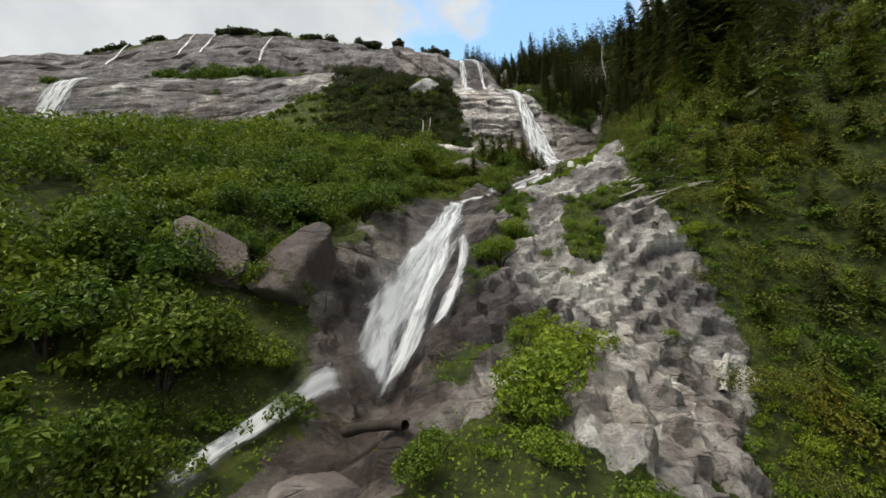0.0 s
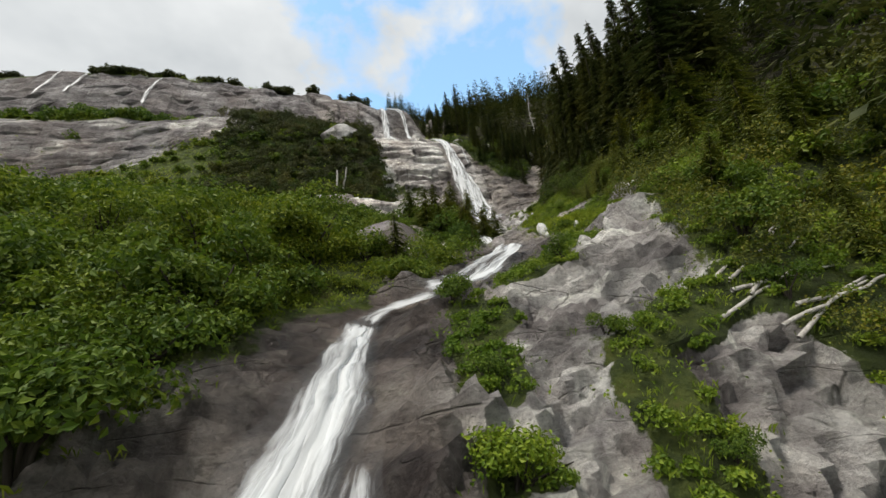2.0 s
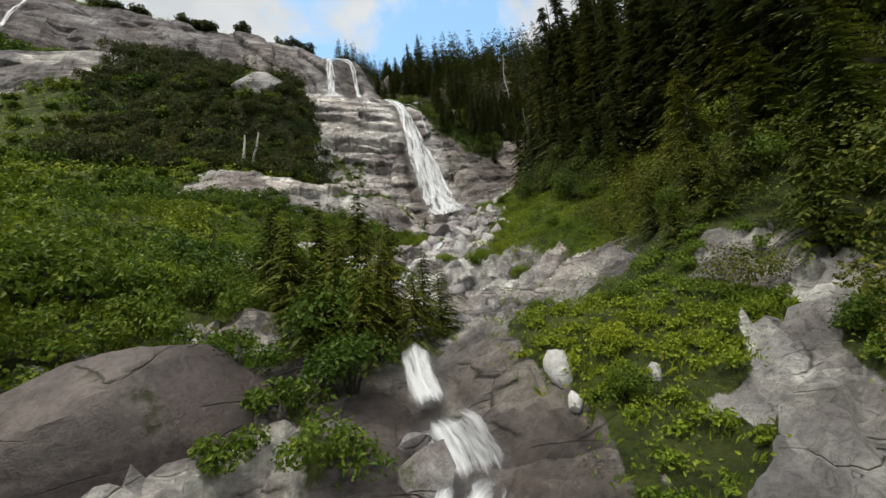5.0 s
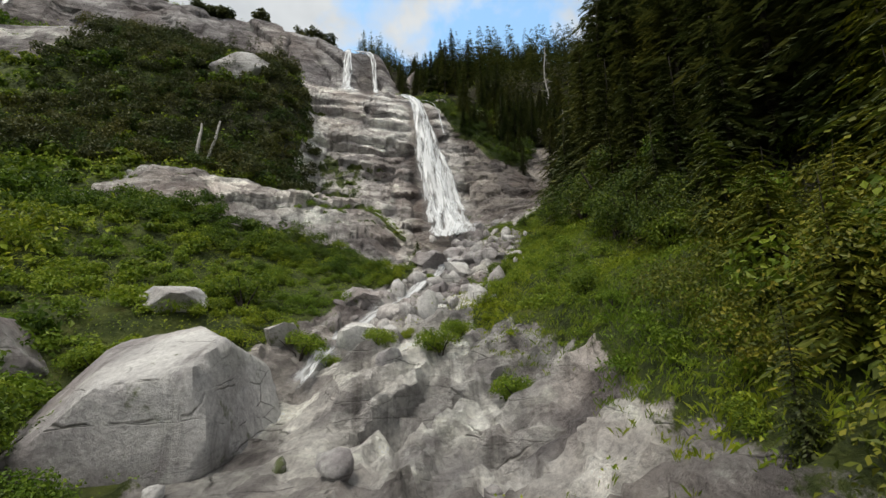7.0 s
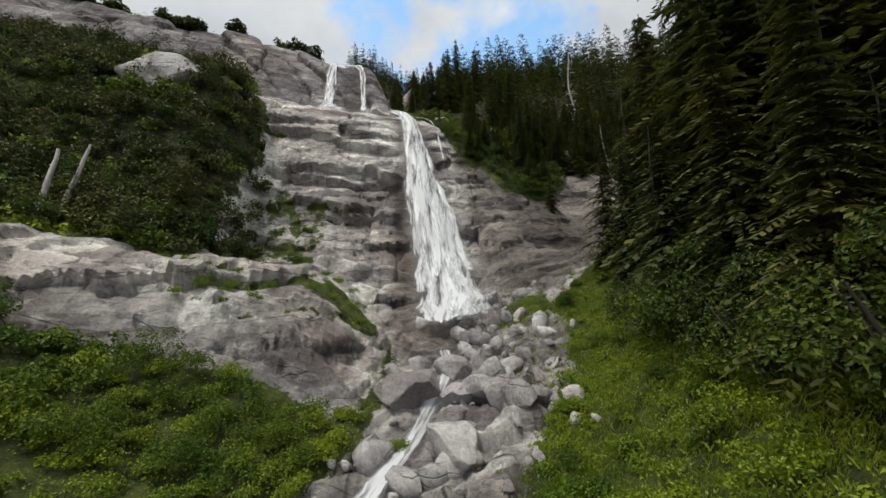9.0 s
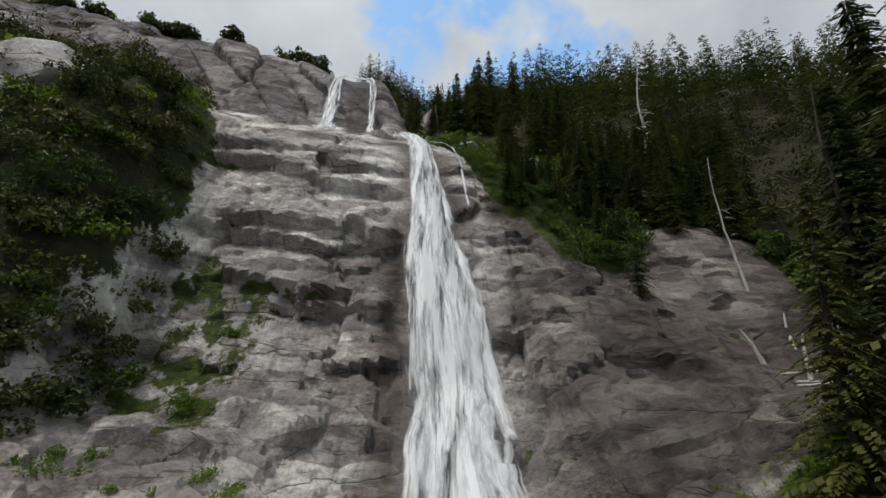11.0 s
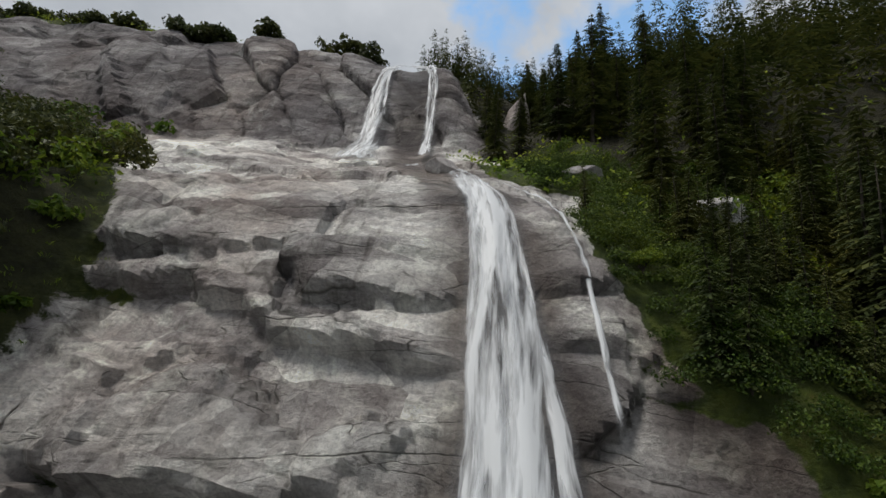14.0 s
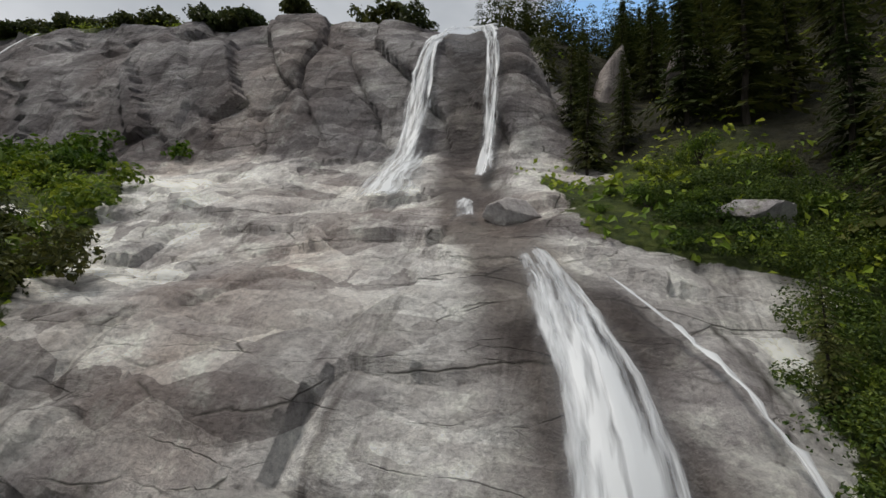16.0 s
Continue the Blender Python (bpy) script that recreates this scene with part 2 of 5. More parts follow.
def make_leaf(name, dark, mid, light, through_light=0.35):
    m, n, l, bsdf = material(name, 0.55, 0.25)
    geo, info = n.new("ShaderNodeNewGeometry"), n.new("ShaderNodeObjectInfo")
    col = ramp(n, l, geo.outputs["Random Per Island"], [(0.0, dark), (0.5, mid), (1.0, light)])
    co = n.new("ShaderNodeNewGeometry")
    patch = n.new("ShaderNodeTexNoise")
    patch.inputs["Scale"].default_value, patch.inputs["Detail"].default_value = 0.13, 4
    l.new(co.outputs["Position"], patch.inputs["Vector"])
    col = mixed(n, l, 1.0, col, ramp(n, l, patch.outputs["Fac"], [(0.32, (0.6, 0.72, 0.6)), (0.5, (1, 1, 1)), (0.68, (1.35, 1.18, 0.85))]), "MULTIPLY")
    col = mixed(n, l, 1.0, col, ramp(n, l, info.outputs["Random"], [(0, (0.7, 0.8, 0.75)), (1, (1.3, 1.2, 1.0))]), "MULTIPLY")
    l.new(col, bsdf.inputs["Base Color"])
    tr = n.new("ShaderNodeBsdfTranslucent")
    l.new(col, tr.inputs["Color"])
    mx = n.new("ShaderNodeMixShader")
    mx.inputs[0].default_value = through_light
    l.new(bsdf.outputs[0], mx.inputs[1])
    l.new(tr.outputs[0], mx.inputs[2])
    l.new(mx.outputs[0], n["Material Output"].inputs["Surface"])
    return m


def make_bark(name, dark, light):
    m, n, l, bsdf = material(name, 0.9, 0.2)
    g = noise_node(n, l, 2.2, 6, 0.7, (3.0, 3.0, 0.35))
    l.new(ramp(n, l, g, [(0.35, dark), (0.65, light)]), bsdf.inputs["Base Color"])
    bumped(n, l, bsdf, g, 0.7, 0.06)
    return m


def make_water(name, cover, stretch=(9.0, 0.34, 1.0)):
    """Aerated falling water: white threads with gaps, drawn out along the flow."""
    m, n, l, bsdf = material(name, 0.45, 0.4)
    uv = n.new("ShaderNodeUVMap")
    uv.uv_map = "flow"
    fac = []
    for k, scale in ((1.15, (stretch[0] * 0.28, stretch[1] * 0.5, 1)), (0.75, (stretch[0] * 0.7, stretch[1], 1)), (0.4, (stretch[0] * 1.8, stretch[1] * 2.4, 1))):
        mp, t = n.new("ShaderNodeMapping"), n.new("ShaderNodeTexNoise")
        mp.inputs["Scale"].default_value = scale
        t.inputs["Scale"].default_value, t.inputs["Detail"].default_value, t.inputs["Distortion"].default_value = 1.0, 4.0, 0.35
        l.new(uv.outputs[0], mp.inputs["Vector"])
        l.new(mp.outputs[0], t.inputs["Vector"])
        fac.append(sums(n, l, "MULTIPLY", t.outputs["Fac"], k / 2.3))
    thread = sums(n, l, "ADD", sums(n, l, "ADD", fac[0], fac[1]), fac[2])
    att = n.new("ShaderNodeAttribute")
    att.attribute_name = "thick"
    body = sums(n, l, "ADD", thread, sums(n, l, "MULTIPLY", sums(n, l, "SUBTRACT", att.outputs["Fac"], 0.5), 0.34))
    a = ramp(n, l, body, [(0.46 - cover, (0.06, 0.06, 0.06)), (0.62 - cover * 0.6, (0.94, 0.94, 0.94))])
    l.new(ramp(n, l, body, [(0.42, (0.34, 0.36, 0.38)), (0.54, (0.58, 0.60, 0.63)), (0.68, (0.77, 0.79, 0.81))]), bsdf.inputs["Base Color"])
    tr, mx, mx2, glow = n.new("ShaderNodeBsdfTransparent"), n.new("ShaderNodeMixShader"), n.new("ShaderNodeMixShader"), n.new("ShaderNodeBsdfTranslucent")
    glow.inputs["Color"].default_value = (0.9, 0.93, 0.95, 1)
    mx2.inputs[0].default_value = 0.3
    l.new(bsdf.outputs[0], mx2.inputs[1])
    l.new(glow.outputs[0], mx2.inputs[2])
    l.new(a, mx.inputs[0])
    l.new(tr.outputs[0], mx.inputs[1])
    l.new(mx2.outputs[0], mx.inputs[2])
    l.new(mx.outputs[0], n["Material Output"].inputs["Surface"])
    bumped(n, l, bsdf, thread, 0.35, 0.1)
    return m


M_GROUND, M_STONE, M_WET = make_ground(), make_stone(), make_stone("wet_dark_rock", (0.45, 0.40, 0.38), 0.45)
M_LEAF = make_leaf("alder_leaf", (0.042, 0.080, 0.009), (0.085, 0.140, 0.014), (0.16, 0.215, 0.028))
M_HERB = make_leaf("herb_leaf", (0.075, 0.128, 0.012), (0.148, 0.222, 0.020), (0.24, 0.305, 0.036))
M_GRASS = make_leaf("grass_blade", (0.09, 0.145, 0.014), (0.165, 0.24, 0.024), (0.26, 0.32, 0.044), 0.4)
M_ALDER = make_leaf("mountain_alder_leaf", (0.020, 0.040, 0.008), (0.042, 0.074, 0.012), (0.095, 0.135, 0.022))
M_CEDAR = make_leaf("cedar_spray", (0.036, 0.056, 0.009), (0.078, 0.100, 0.013), (0.145, 0.150, 0.021), 0.25)
M_NEEDLE = make_leaf("conifer_needle", (0.026, 0.036, 0.012), (0.048, 0.060, 0.019), (0.085, 0.094, 0.027), 0.25)
M_BARK = make_bark("bark", (0.022, 0.018, 0.014), (0.06, 0.05, 0.042))
M_DEAD = make_bark("weathered_wood", (0.25, 0.23, 0.21), (0.52, 0.50, 0.47))
M_WATER = make_water("white_water", -0.055)
M_FALL = make_water("falling_water", -0.085)
M_VEIL = make_water("thin_water", -0.04)

# ------------------------------------------------------------ landform
# distance up the valley and the stream's line, then its height
STREAM_X = ((-600, -60), (-60, -16), (-20, -10), (0, -6.5), (10, -4), (14, -3.2), (19, -2.0), (26, 0.4), (32.4, 1.6), (33.2, 3.0), (34, 5.2), (36, 7.4), (39, 9.9), (41, 10.9), (43, 10.2), (46, 10.2), (50.5, 11.2), (56, 12), (64, 12.4), (68, 14), (76, 17.8),
            (82, 21), (88, 23.6), (97, 24), (110, 23.4), (116, 22.2), (122, 19.6), (126, 16.5), (136, 13), (141, 12), (149, 9), (160, 8), (900, 8))
STREAM_Z = ((-600, -60), (-60, -2), (-20, 7), (0, 11.5), (10, 14), (14, 15), (17, 15.6), (19, 17.8), (22, 21.2), (26, 24.6), (30.7, 27.4), (33, 28.2), (36, 29.7), (39, 31.6), (41, 32.3), (42.6, 32.8), (44, 33.5), (50.5, 36.4), (56, 36.4), (62, 36.7), (64.4, 37.2), (67, 39.6), (76, 42.3), (84, 45.5),
            (92, 49), (97, 51.5), (103, 56.5), (110, 69.5), (116, 80), (120, 83), (123, 84.6), (126.4, 87), (131, 89.2), (136, 93), (140, 103.5), (149, 112), (160, 116), (220, 124), (900, 150))
# height of the banks above the stream, at set distances to its left (-) and right
BANKS = {
    -140: ((-600, 10), (0, 8), (33, 5), (80, 5), (100, 8), (109, 2.5), (114, 9.5), (122, 8), (136, 6), (141, 5), (148, 11), (160, 8), (900, 0)),
    -90: ((-600, 10), (0, 8), (33, 5), (58, 4), (80, 6), (100, 9), (109, 2.5), (114, 8.5), (122, 10), (136, 11), (141, 12), (148, 16), (160, 14), (900, 0)),
    -45: ((-600, 10), (0, 9), (33, 7), (58, 6), (80, 8.5), (92, 9), (97, 11), (102, 15), (105, 17), (108, 15), (113, 12), (122, 6), (130, 4), (136, 4), (141, 7), (148, 9.5), (160, 8), (900, 0)),
    -22: ((-600, 6), (0, 7), (14, 7.5), (33, 6), (44, 4), (58, 5), (76, 5), (83.5, 5), (87, 7), (92, 7.5), (97, 9), (102, 16), (105, 17.5), (107, 15.5), (110, 11), (113, 7), (117, 3), (122, 1.4), (130, 2), (136, 1.5), (148, 6.5), (900, 0)),
    -17: ((-600, 5), (0, 6), (14, 7), (19, 6), (22, 4), (33, 4.4), (44, 2.4), (58, 4), (76, 3.5), (83.5, 3.6), (87, 6.5), (92, 6.5), (97, 5), (103, 0.8), (110, 0.5), (113, 2), (117, 2.2), (122, 0.8), (130, 1.6), (136, 1), (148, 5.5), (900, 0)),
    -10: ((-600, 2), (0, 2), (10, 2.5), (15, 5), (18, 6), (20.5, 5.4), (24, 3.4), (33, 3.4), (39, 1.2), (43, 1.8), (46, 2), (54, 0.8), (58, 0.5), (62, 1.2), (66, 3), (70, 2), (83.5, 1.6), (87, 5), (92, 5), (97, 3.5), (103, 0.8), (110, 0.6), (113, 1.6), (117, 1.4), (122, 0.4), (136, 0.5), (148, 4), (900, 0)),
    -3: ((-600, 0.5), (0, 0.5), (10, 0.4), (14.5, 1), (17, 4), (20.5, 3.8), (24, 2.2), (33, 0.8), (39, 0), (44, 0.8), (52, 0), (58, 0), (64, 0.8), (70, 0.6), (76, 0.3), (90, 0.2), (97, 0.3), (110, 0.2), (122, 0.2), (136, 0.5), (900, 0.5)),
    0: ((-600, 0), (900, 0)),
    3: ((-600, 1), (0, 1), (14, 2.5), (17, 3.6), (19, 2.8), (22, 1.4), (28, 0.7), (33, 0.8), (44, 1), (52, 0.2), (59, 0.2), (62, 1.6), (64.5, 2.4), (67, 0.9), (76, 0.6), (90, 1), (110, 0.2), (122, 0.2), (136, 0.5), (900, 0.5)),
    8: ((-600, 3), (0, 2), (14, 2.5), (18.3, 3.4), (21, 1.6), (24, 1.0), (28, 1.4), (34.4, 2.3), (44, 2.3), (50, 0.4), (57, 0.2), (60, 1.0), (63, 3.4), (66, 2.6), (76, 2.2), (90, 3), (97, 3), (104, 2.5), (110, 0), (115, -1.8), (118.5, -2.6), (122, -1.2), (131, 0), (136, -2), (140, -8), (148, -6), (153, -1), (900, 0)),
    16: ((-600, 6), (0, -4), (14, -3.5), (20, -2), (22, -1.4), (25.4, 2.5), (30.5, 4), (36, 4.2), (44, 7.5), (50, 7), (53, 4), (55, 6.5), (58, 7), (76, 7.5), (90, 8), (97, 6), (104, 2), (110, -3), (118, -6), (124, -2), (131, -1), (136, 0.5), (140, -8), (148, -10), (153, -6), (165, -2), (900, 2)),
    35: ((-600, 14), (0, -6), (20, -4), (26, 6), (33, 15), (45, 24), (58, 26), (76, 24), (90, 18), (97, 12), (104, 3), (110, -4), (118, -9), (124, -5), (130, -3), (136, 2), (141, -4), (148, -4), (160, 2), (900, 4)),
    110: ((-600, 60), (0, 50), (58, 62), (90, 52), (124, 24), (148, 12), (900, 6)),
}


def line(stations, y):
    """Rounded run through stations."""
    s = np.array(stations, float)
    return np.mean([np.interp(y + o, s[:, 0], s[:, 1]) for o in (-1.0, -0.4, 0.4, 1.0)], axis=0)


def hashed(i, j, k, salt):
    h = (i.astype(np.int64) * 374761393 + j.astype(np.int64) * 668265263 + k.astype(np.int64) * 2147483647 + salt * 1274126177) & 0xFFFFFFFF
    h = ((h ^ (h >> 13)) * 1274126177) & 0xFFFFFFFF
    h = ((h ^ (h >> 16)) * 2246822519) & 0xFFFFFFFF
    return ((h ^ (h >> 15)) & 0xFFFFFF) / float(0xFFFFFF)


def smooth_noise(p, scale, salt=0, octaves=1):
    """Value noise from -1 to 1 at points p (n, 3)."""
    total, amp, norm = 0.0, 1.0, 0.0
    for o in range(octaves):
        q = p / scale * 2**o
        c = np.floor(q)
        f = q - c
        f = f * f * (3 - 2 * f)
        v = 0.0
        for a in (0, 1):
            for b in (0, 1):
                for d in (0, 1):
                    w = (f[:, 0] if a else 1 - f[:, 0]) * (f[:, 1] if b else 1 - f[:, 1]) * (f[:, 2] if d else 1 - f[:, 2])
                    v = v + w * hashed(c[:, 0] + a, c[:, 1] + b, c[:, 2] + d, salt + o)
        total, norm, amp = total + amp * (2 * v - 1), norm + amp, amp * 0.5
    return total / norm


def blocks(p, size, salt=0, tilt=0.8):
    """Fractured rock: every cell of a jittered lattice is a tilted facet. Returns its height (about -1 to 1) and the nearness of a joint (0 at the joint)."""
    q = p / np.array(size)
    c = np.floor(q)
    best, second = np.full(len(p), 9.0), np.full(len(p), 9.0)
    height, number = np.zeros(len(p)), np.zeros(len(p))
    for a in (-1, 0, 1):
        for b in (-1, 0, 1):
            for d in (-1, 0, 1):
                i, j, k = c[:, 0] + a, c[:, 1] + b, c[:, 2] + d
                at = np.stack([i + 0.15 + 0.7 * hashed(i, j, k, salt), j + 0.15 + 0.7 * hashed(i, j, k, salt + 1), k + 0.15 + 0.7 * hashed(i, j, k, salt + 2)], 1)
                off = q - at
                far = np.abs(off).max(1) * 0.5 + np.sqrt((off**2).sum(1)) * 0.5
                slope = np.stack([hashed(i, j, k, salt + 3 + e) - 0.5 for e in range(3)], 1)
                h = (hashed(i, j, k, salt + 7) * 2 - 1) + 2 * tilt * (slope * off).sum(1)
                near = far < best
                second = np.where(near, best, np.minimum(second, far))
                height = np.where(near, h, height)
                number = np.where(near, hashed(i, j, k, salt + 8), number)
                best = np.where(near, far, best)
    return height, np.clip((second - best) / 0.12, 0, 1), number


def base_height(x, y):
    x, y = np.asarray(x, float), np.asarray(y, float)
    d = x - line(STREAM_X, y)
    at = sorted(BANKS)
    z = line(STREAM_Z, y)
    levels = [line(BANKS[k], y) for k in at]
    rise = levels[0] + 0 * d
    for k0, k1, a, b in zip(at, at[1:], levels, levels[1:]):
        f = np.clip((d - k0) / (k1 - k0), 0, 1)
        f = 0.5 * f + 0.5 * f * f * (3 - 2 * f)
        rise = np.where(d > k0, a + (b - a) * f, rise)
    z = z + rise
    flat = np.stack([x, y, 0 * x], -1).reshape(-1, 3)
    away = np.clip((np.abs(d) - 3) / 12, 0, 1)
    z = z + away * (1.3 * smooth_noise(flat, 17, 3, 2)).reshape(z.shape) + (0.25 + 0.3 * away) * smooth_noise(flat, 4.5, 9, 2).reshape(z.shape)
    return z


def step(v, a, b):
    f = np.clip((v - a) / (b - a), 0, 1)
    return f * f * (3 - 2 * f)


def rockiness(x, y):
    """1 on bare rock, 0 under plants."""
    d = x - line(STREAM_X, y)
    p = np.stack([x, y, 0 * x], -1).reshape(-1, 3)
    n = smooth_noise(p, 7, 21, 3).reshape(np.shape(x))
    left = np.interp(y, (-20, 10, 20, 33, 36, 46, 54, 66, 88, 91, 97, 112, 118, 122, 150, 156), (2, 2.6, 3.2, 1.8, 6, 7, 3, 4, 3, 17, 20, 19, 22, 26, 40, 4))
    right = np.interp(y, (-20, 10, 20, 38, 46, 58, 66, 80, 92, 98, 104, 120, 123, 125, 136, 150, 156), (9, 15, 14.5, 12, 10.5, 11, 8, 6.5, 6.5, 20, 30, 33, 30, 4, 6, 8, 4))
    r = step(d + n * 2.5, -left - 1.2, -left + 1.2) * (1 - step(d + n * 2.5, right - 1.2, right + 1.2))
    copse = ((x - 35.5 + 2.5 * n) / 8.0) ** 2 + ((y - 117.5 + 2 * n) / 8.0) ** 2
    r = r * step(copse, 0.8, 1.15)
    upper = step(y + n * 4, 131, 136) * (1 - step(y + n * 3, 148, 150)) * (1 - step(d, 7, 11))
    band = step(y + n * 3, 107, 110) * (1 - step(y + n * 5, 119, 124)) * (1 - step(d + n * 4, -33, -28))
    bench = step(y + n, 83, 84.5) * (1 - step(y + n * 2, 89, 91.5)) * step(d, -34, -31) * (1 - step(d, -5, -2))
    pocket = smooth_noise(p, 4.2, 55, 3).reshape(np.shape(x))
    low = 1 - step(y, 92, 97)
    r = r * (1 - 0.95 * low * step(pocket, -0.08, 0.09) * step(np.abs(d), 2.2, 4.0) * (1 - 0.85 * step(y, 45, 48) * (1 - step(y, 90, 94)) * step(d, 0, 1)))
    tuft = smooth_noise(p, 2.4, 57, 2).reshape(np.shape(x))
    r = r * (1 - 0.9 * low * step(tuft, 0.14, 0.27) * step(np.abs(d), 2.4, 4.0) * step(y, 21, 25) * (1 - step(y, 42, 46)))
    ledge = step(pocket, 0.22, 0.36) * (1 - low) * step(-d, 8, 11) * (1 - step(y, 107, 112))
    slab = 1 - step(((x - 3.4 + n) / 4.6) ** 2 + ((y - 42 + n) / 3.6) ** 2, 0.8, 1.15)
    return np.clip(np.maximum(np.maximum(np.maximum(r, slab), bench), np.maximum(upper, band * 0.9)) * (1 - 0.5 * ledge), 0, 1)


def forest_density(x, y):
    d = x - line(STREAM_X, y)
    near_wall = np.interp(y, (60, 70), (16, 12.5))
    right = step(d, near_wall, near_wall + 5) * step(y, 26, 40) * (1 - step(y, 92, 96) * (1 - step(d, 30, 34)))
    ridge = np.maximum(step(y, 126, 132) * step(d, 14, 19), step(y, 133, 137) * step(d, 6.5, 9.5))
    top_edge = step(y, 150, 153) * step(d, 3, 9)
    prow = step(y, 91, 94) * (1 - step(y, 112, 116)) * step(-d, 17.5, 20) * (1 - step(-d, 34, 40))
    return np.clip(np.maximum(np.maximum(right, ridge), np.maximum(prow * 0.8, top_edge)), 0, 1)


def mesh_from(name, verts, faces, mat, smooth=True, attributes=None, uv=None):
    """A mesh from arrays; faces is (n, 3) or (n, 4)."""
    me = bpy.data.meshes.new(name)
    n, k = faces.shape
    me.vertices.add(len(verts))
    me.vertices.foreach_set("co", np.ascontiguousarray(verts, np.float32).ravel())
    me.loops.add(n * k)
    me.loops.foreach_set("vertex_index", np.ascontiguousarray(faces, np.int32).ravel())
    me.polygons.add(n)
    me.polygons.foreach_set("loop_start", np.arange(0, n * k, k, dtype=np.int32))
    me.polygons.foreach_set("use_smooth", np.full(n, smooth))
    for key, values in (attributes or {}).items():
        me.attributes.new(key, "FLOAT", "POINT").data.foreach_set("value", np.ascontiguousarray(values, np.float32))
    if uv is not None:
        me.uv_layers.new(name="flow").data.foreach_set("uv", np.ascontiguousarray(uv[faces.ravel()], np.float32).ravel())
    me.materials.append(mat)
    me.update()
    me.validate()
    return me


def part(name, me, parent, label=""):
    ob = new(name, me)
    ob.parent = parent
    return tagged(ob, label)


def grid_faces(rows, cols):
    i = np.arange(rows * cols).reshape(rows, cols)
    return np.stack([i[:-1, :-1], i[:-1, 1:], i[1:, 1:], i[1:, :-1]], -1).reshape(-1, 4)


def spaced(fine0, fine1, stepsize, far0, far1, growth=1.12):
    mid = list(np.arange(fine0, fine1 + 1e-6, stepsize))
    s, v = stepsize, mid[-1]
    while v < far1:
        s *= growth
        v += s
        mid.append(v)
    s, v = stepsize, mid[0]
    while v > far0:
        s *= growth
        v -= s
        mid.insert(0, v)
    return np.array(mid)


def rows_of_slope():
    """Rows up the valley, evenly spaced along the slope."""
    y = np.arange(-12, 158, 0.02)
    z = line(STREAM_Z, y)
    run = np.concatenate([[0], np.cumsum(np.hypot(np.diff(y), np.diff(z)))])
    mark = np.interp(100, y, run)
    fine = np.interp(np.concatenate([np.arange(0, mark, 0.26), np.arange(mark, run[-1], 0.33)]), run, y)
    back, front, s, v = [], [], 0.4, fine[-1]
    while v < 800:
        s *= 1.14
        v += s
        back.append(v)
    s, v = 0.4, fine[0]
    while v > -550:
        s *= 1.14
        v -= s
        front.insert(0, v)
    return np.concatenate([front, fine, back])


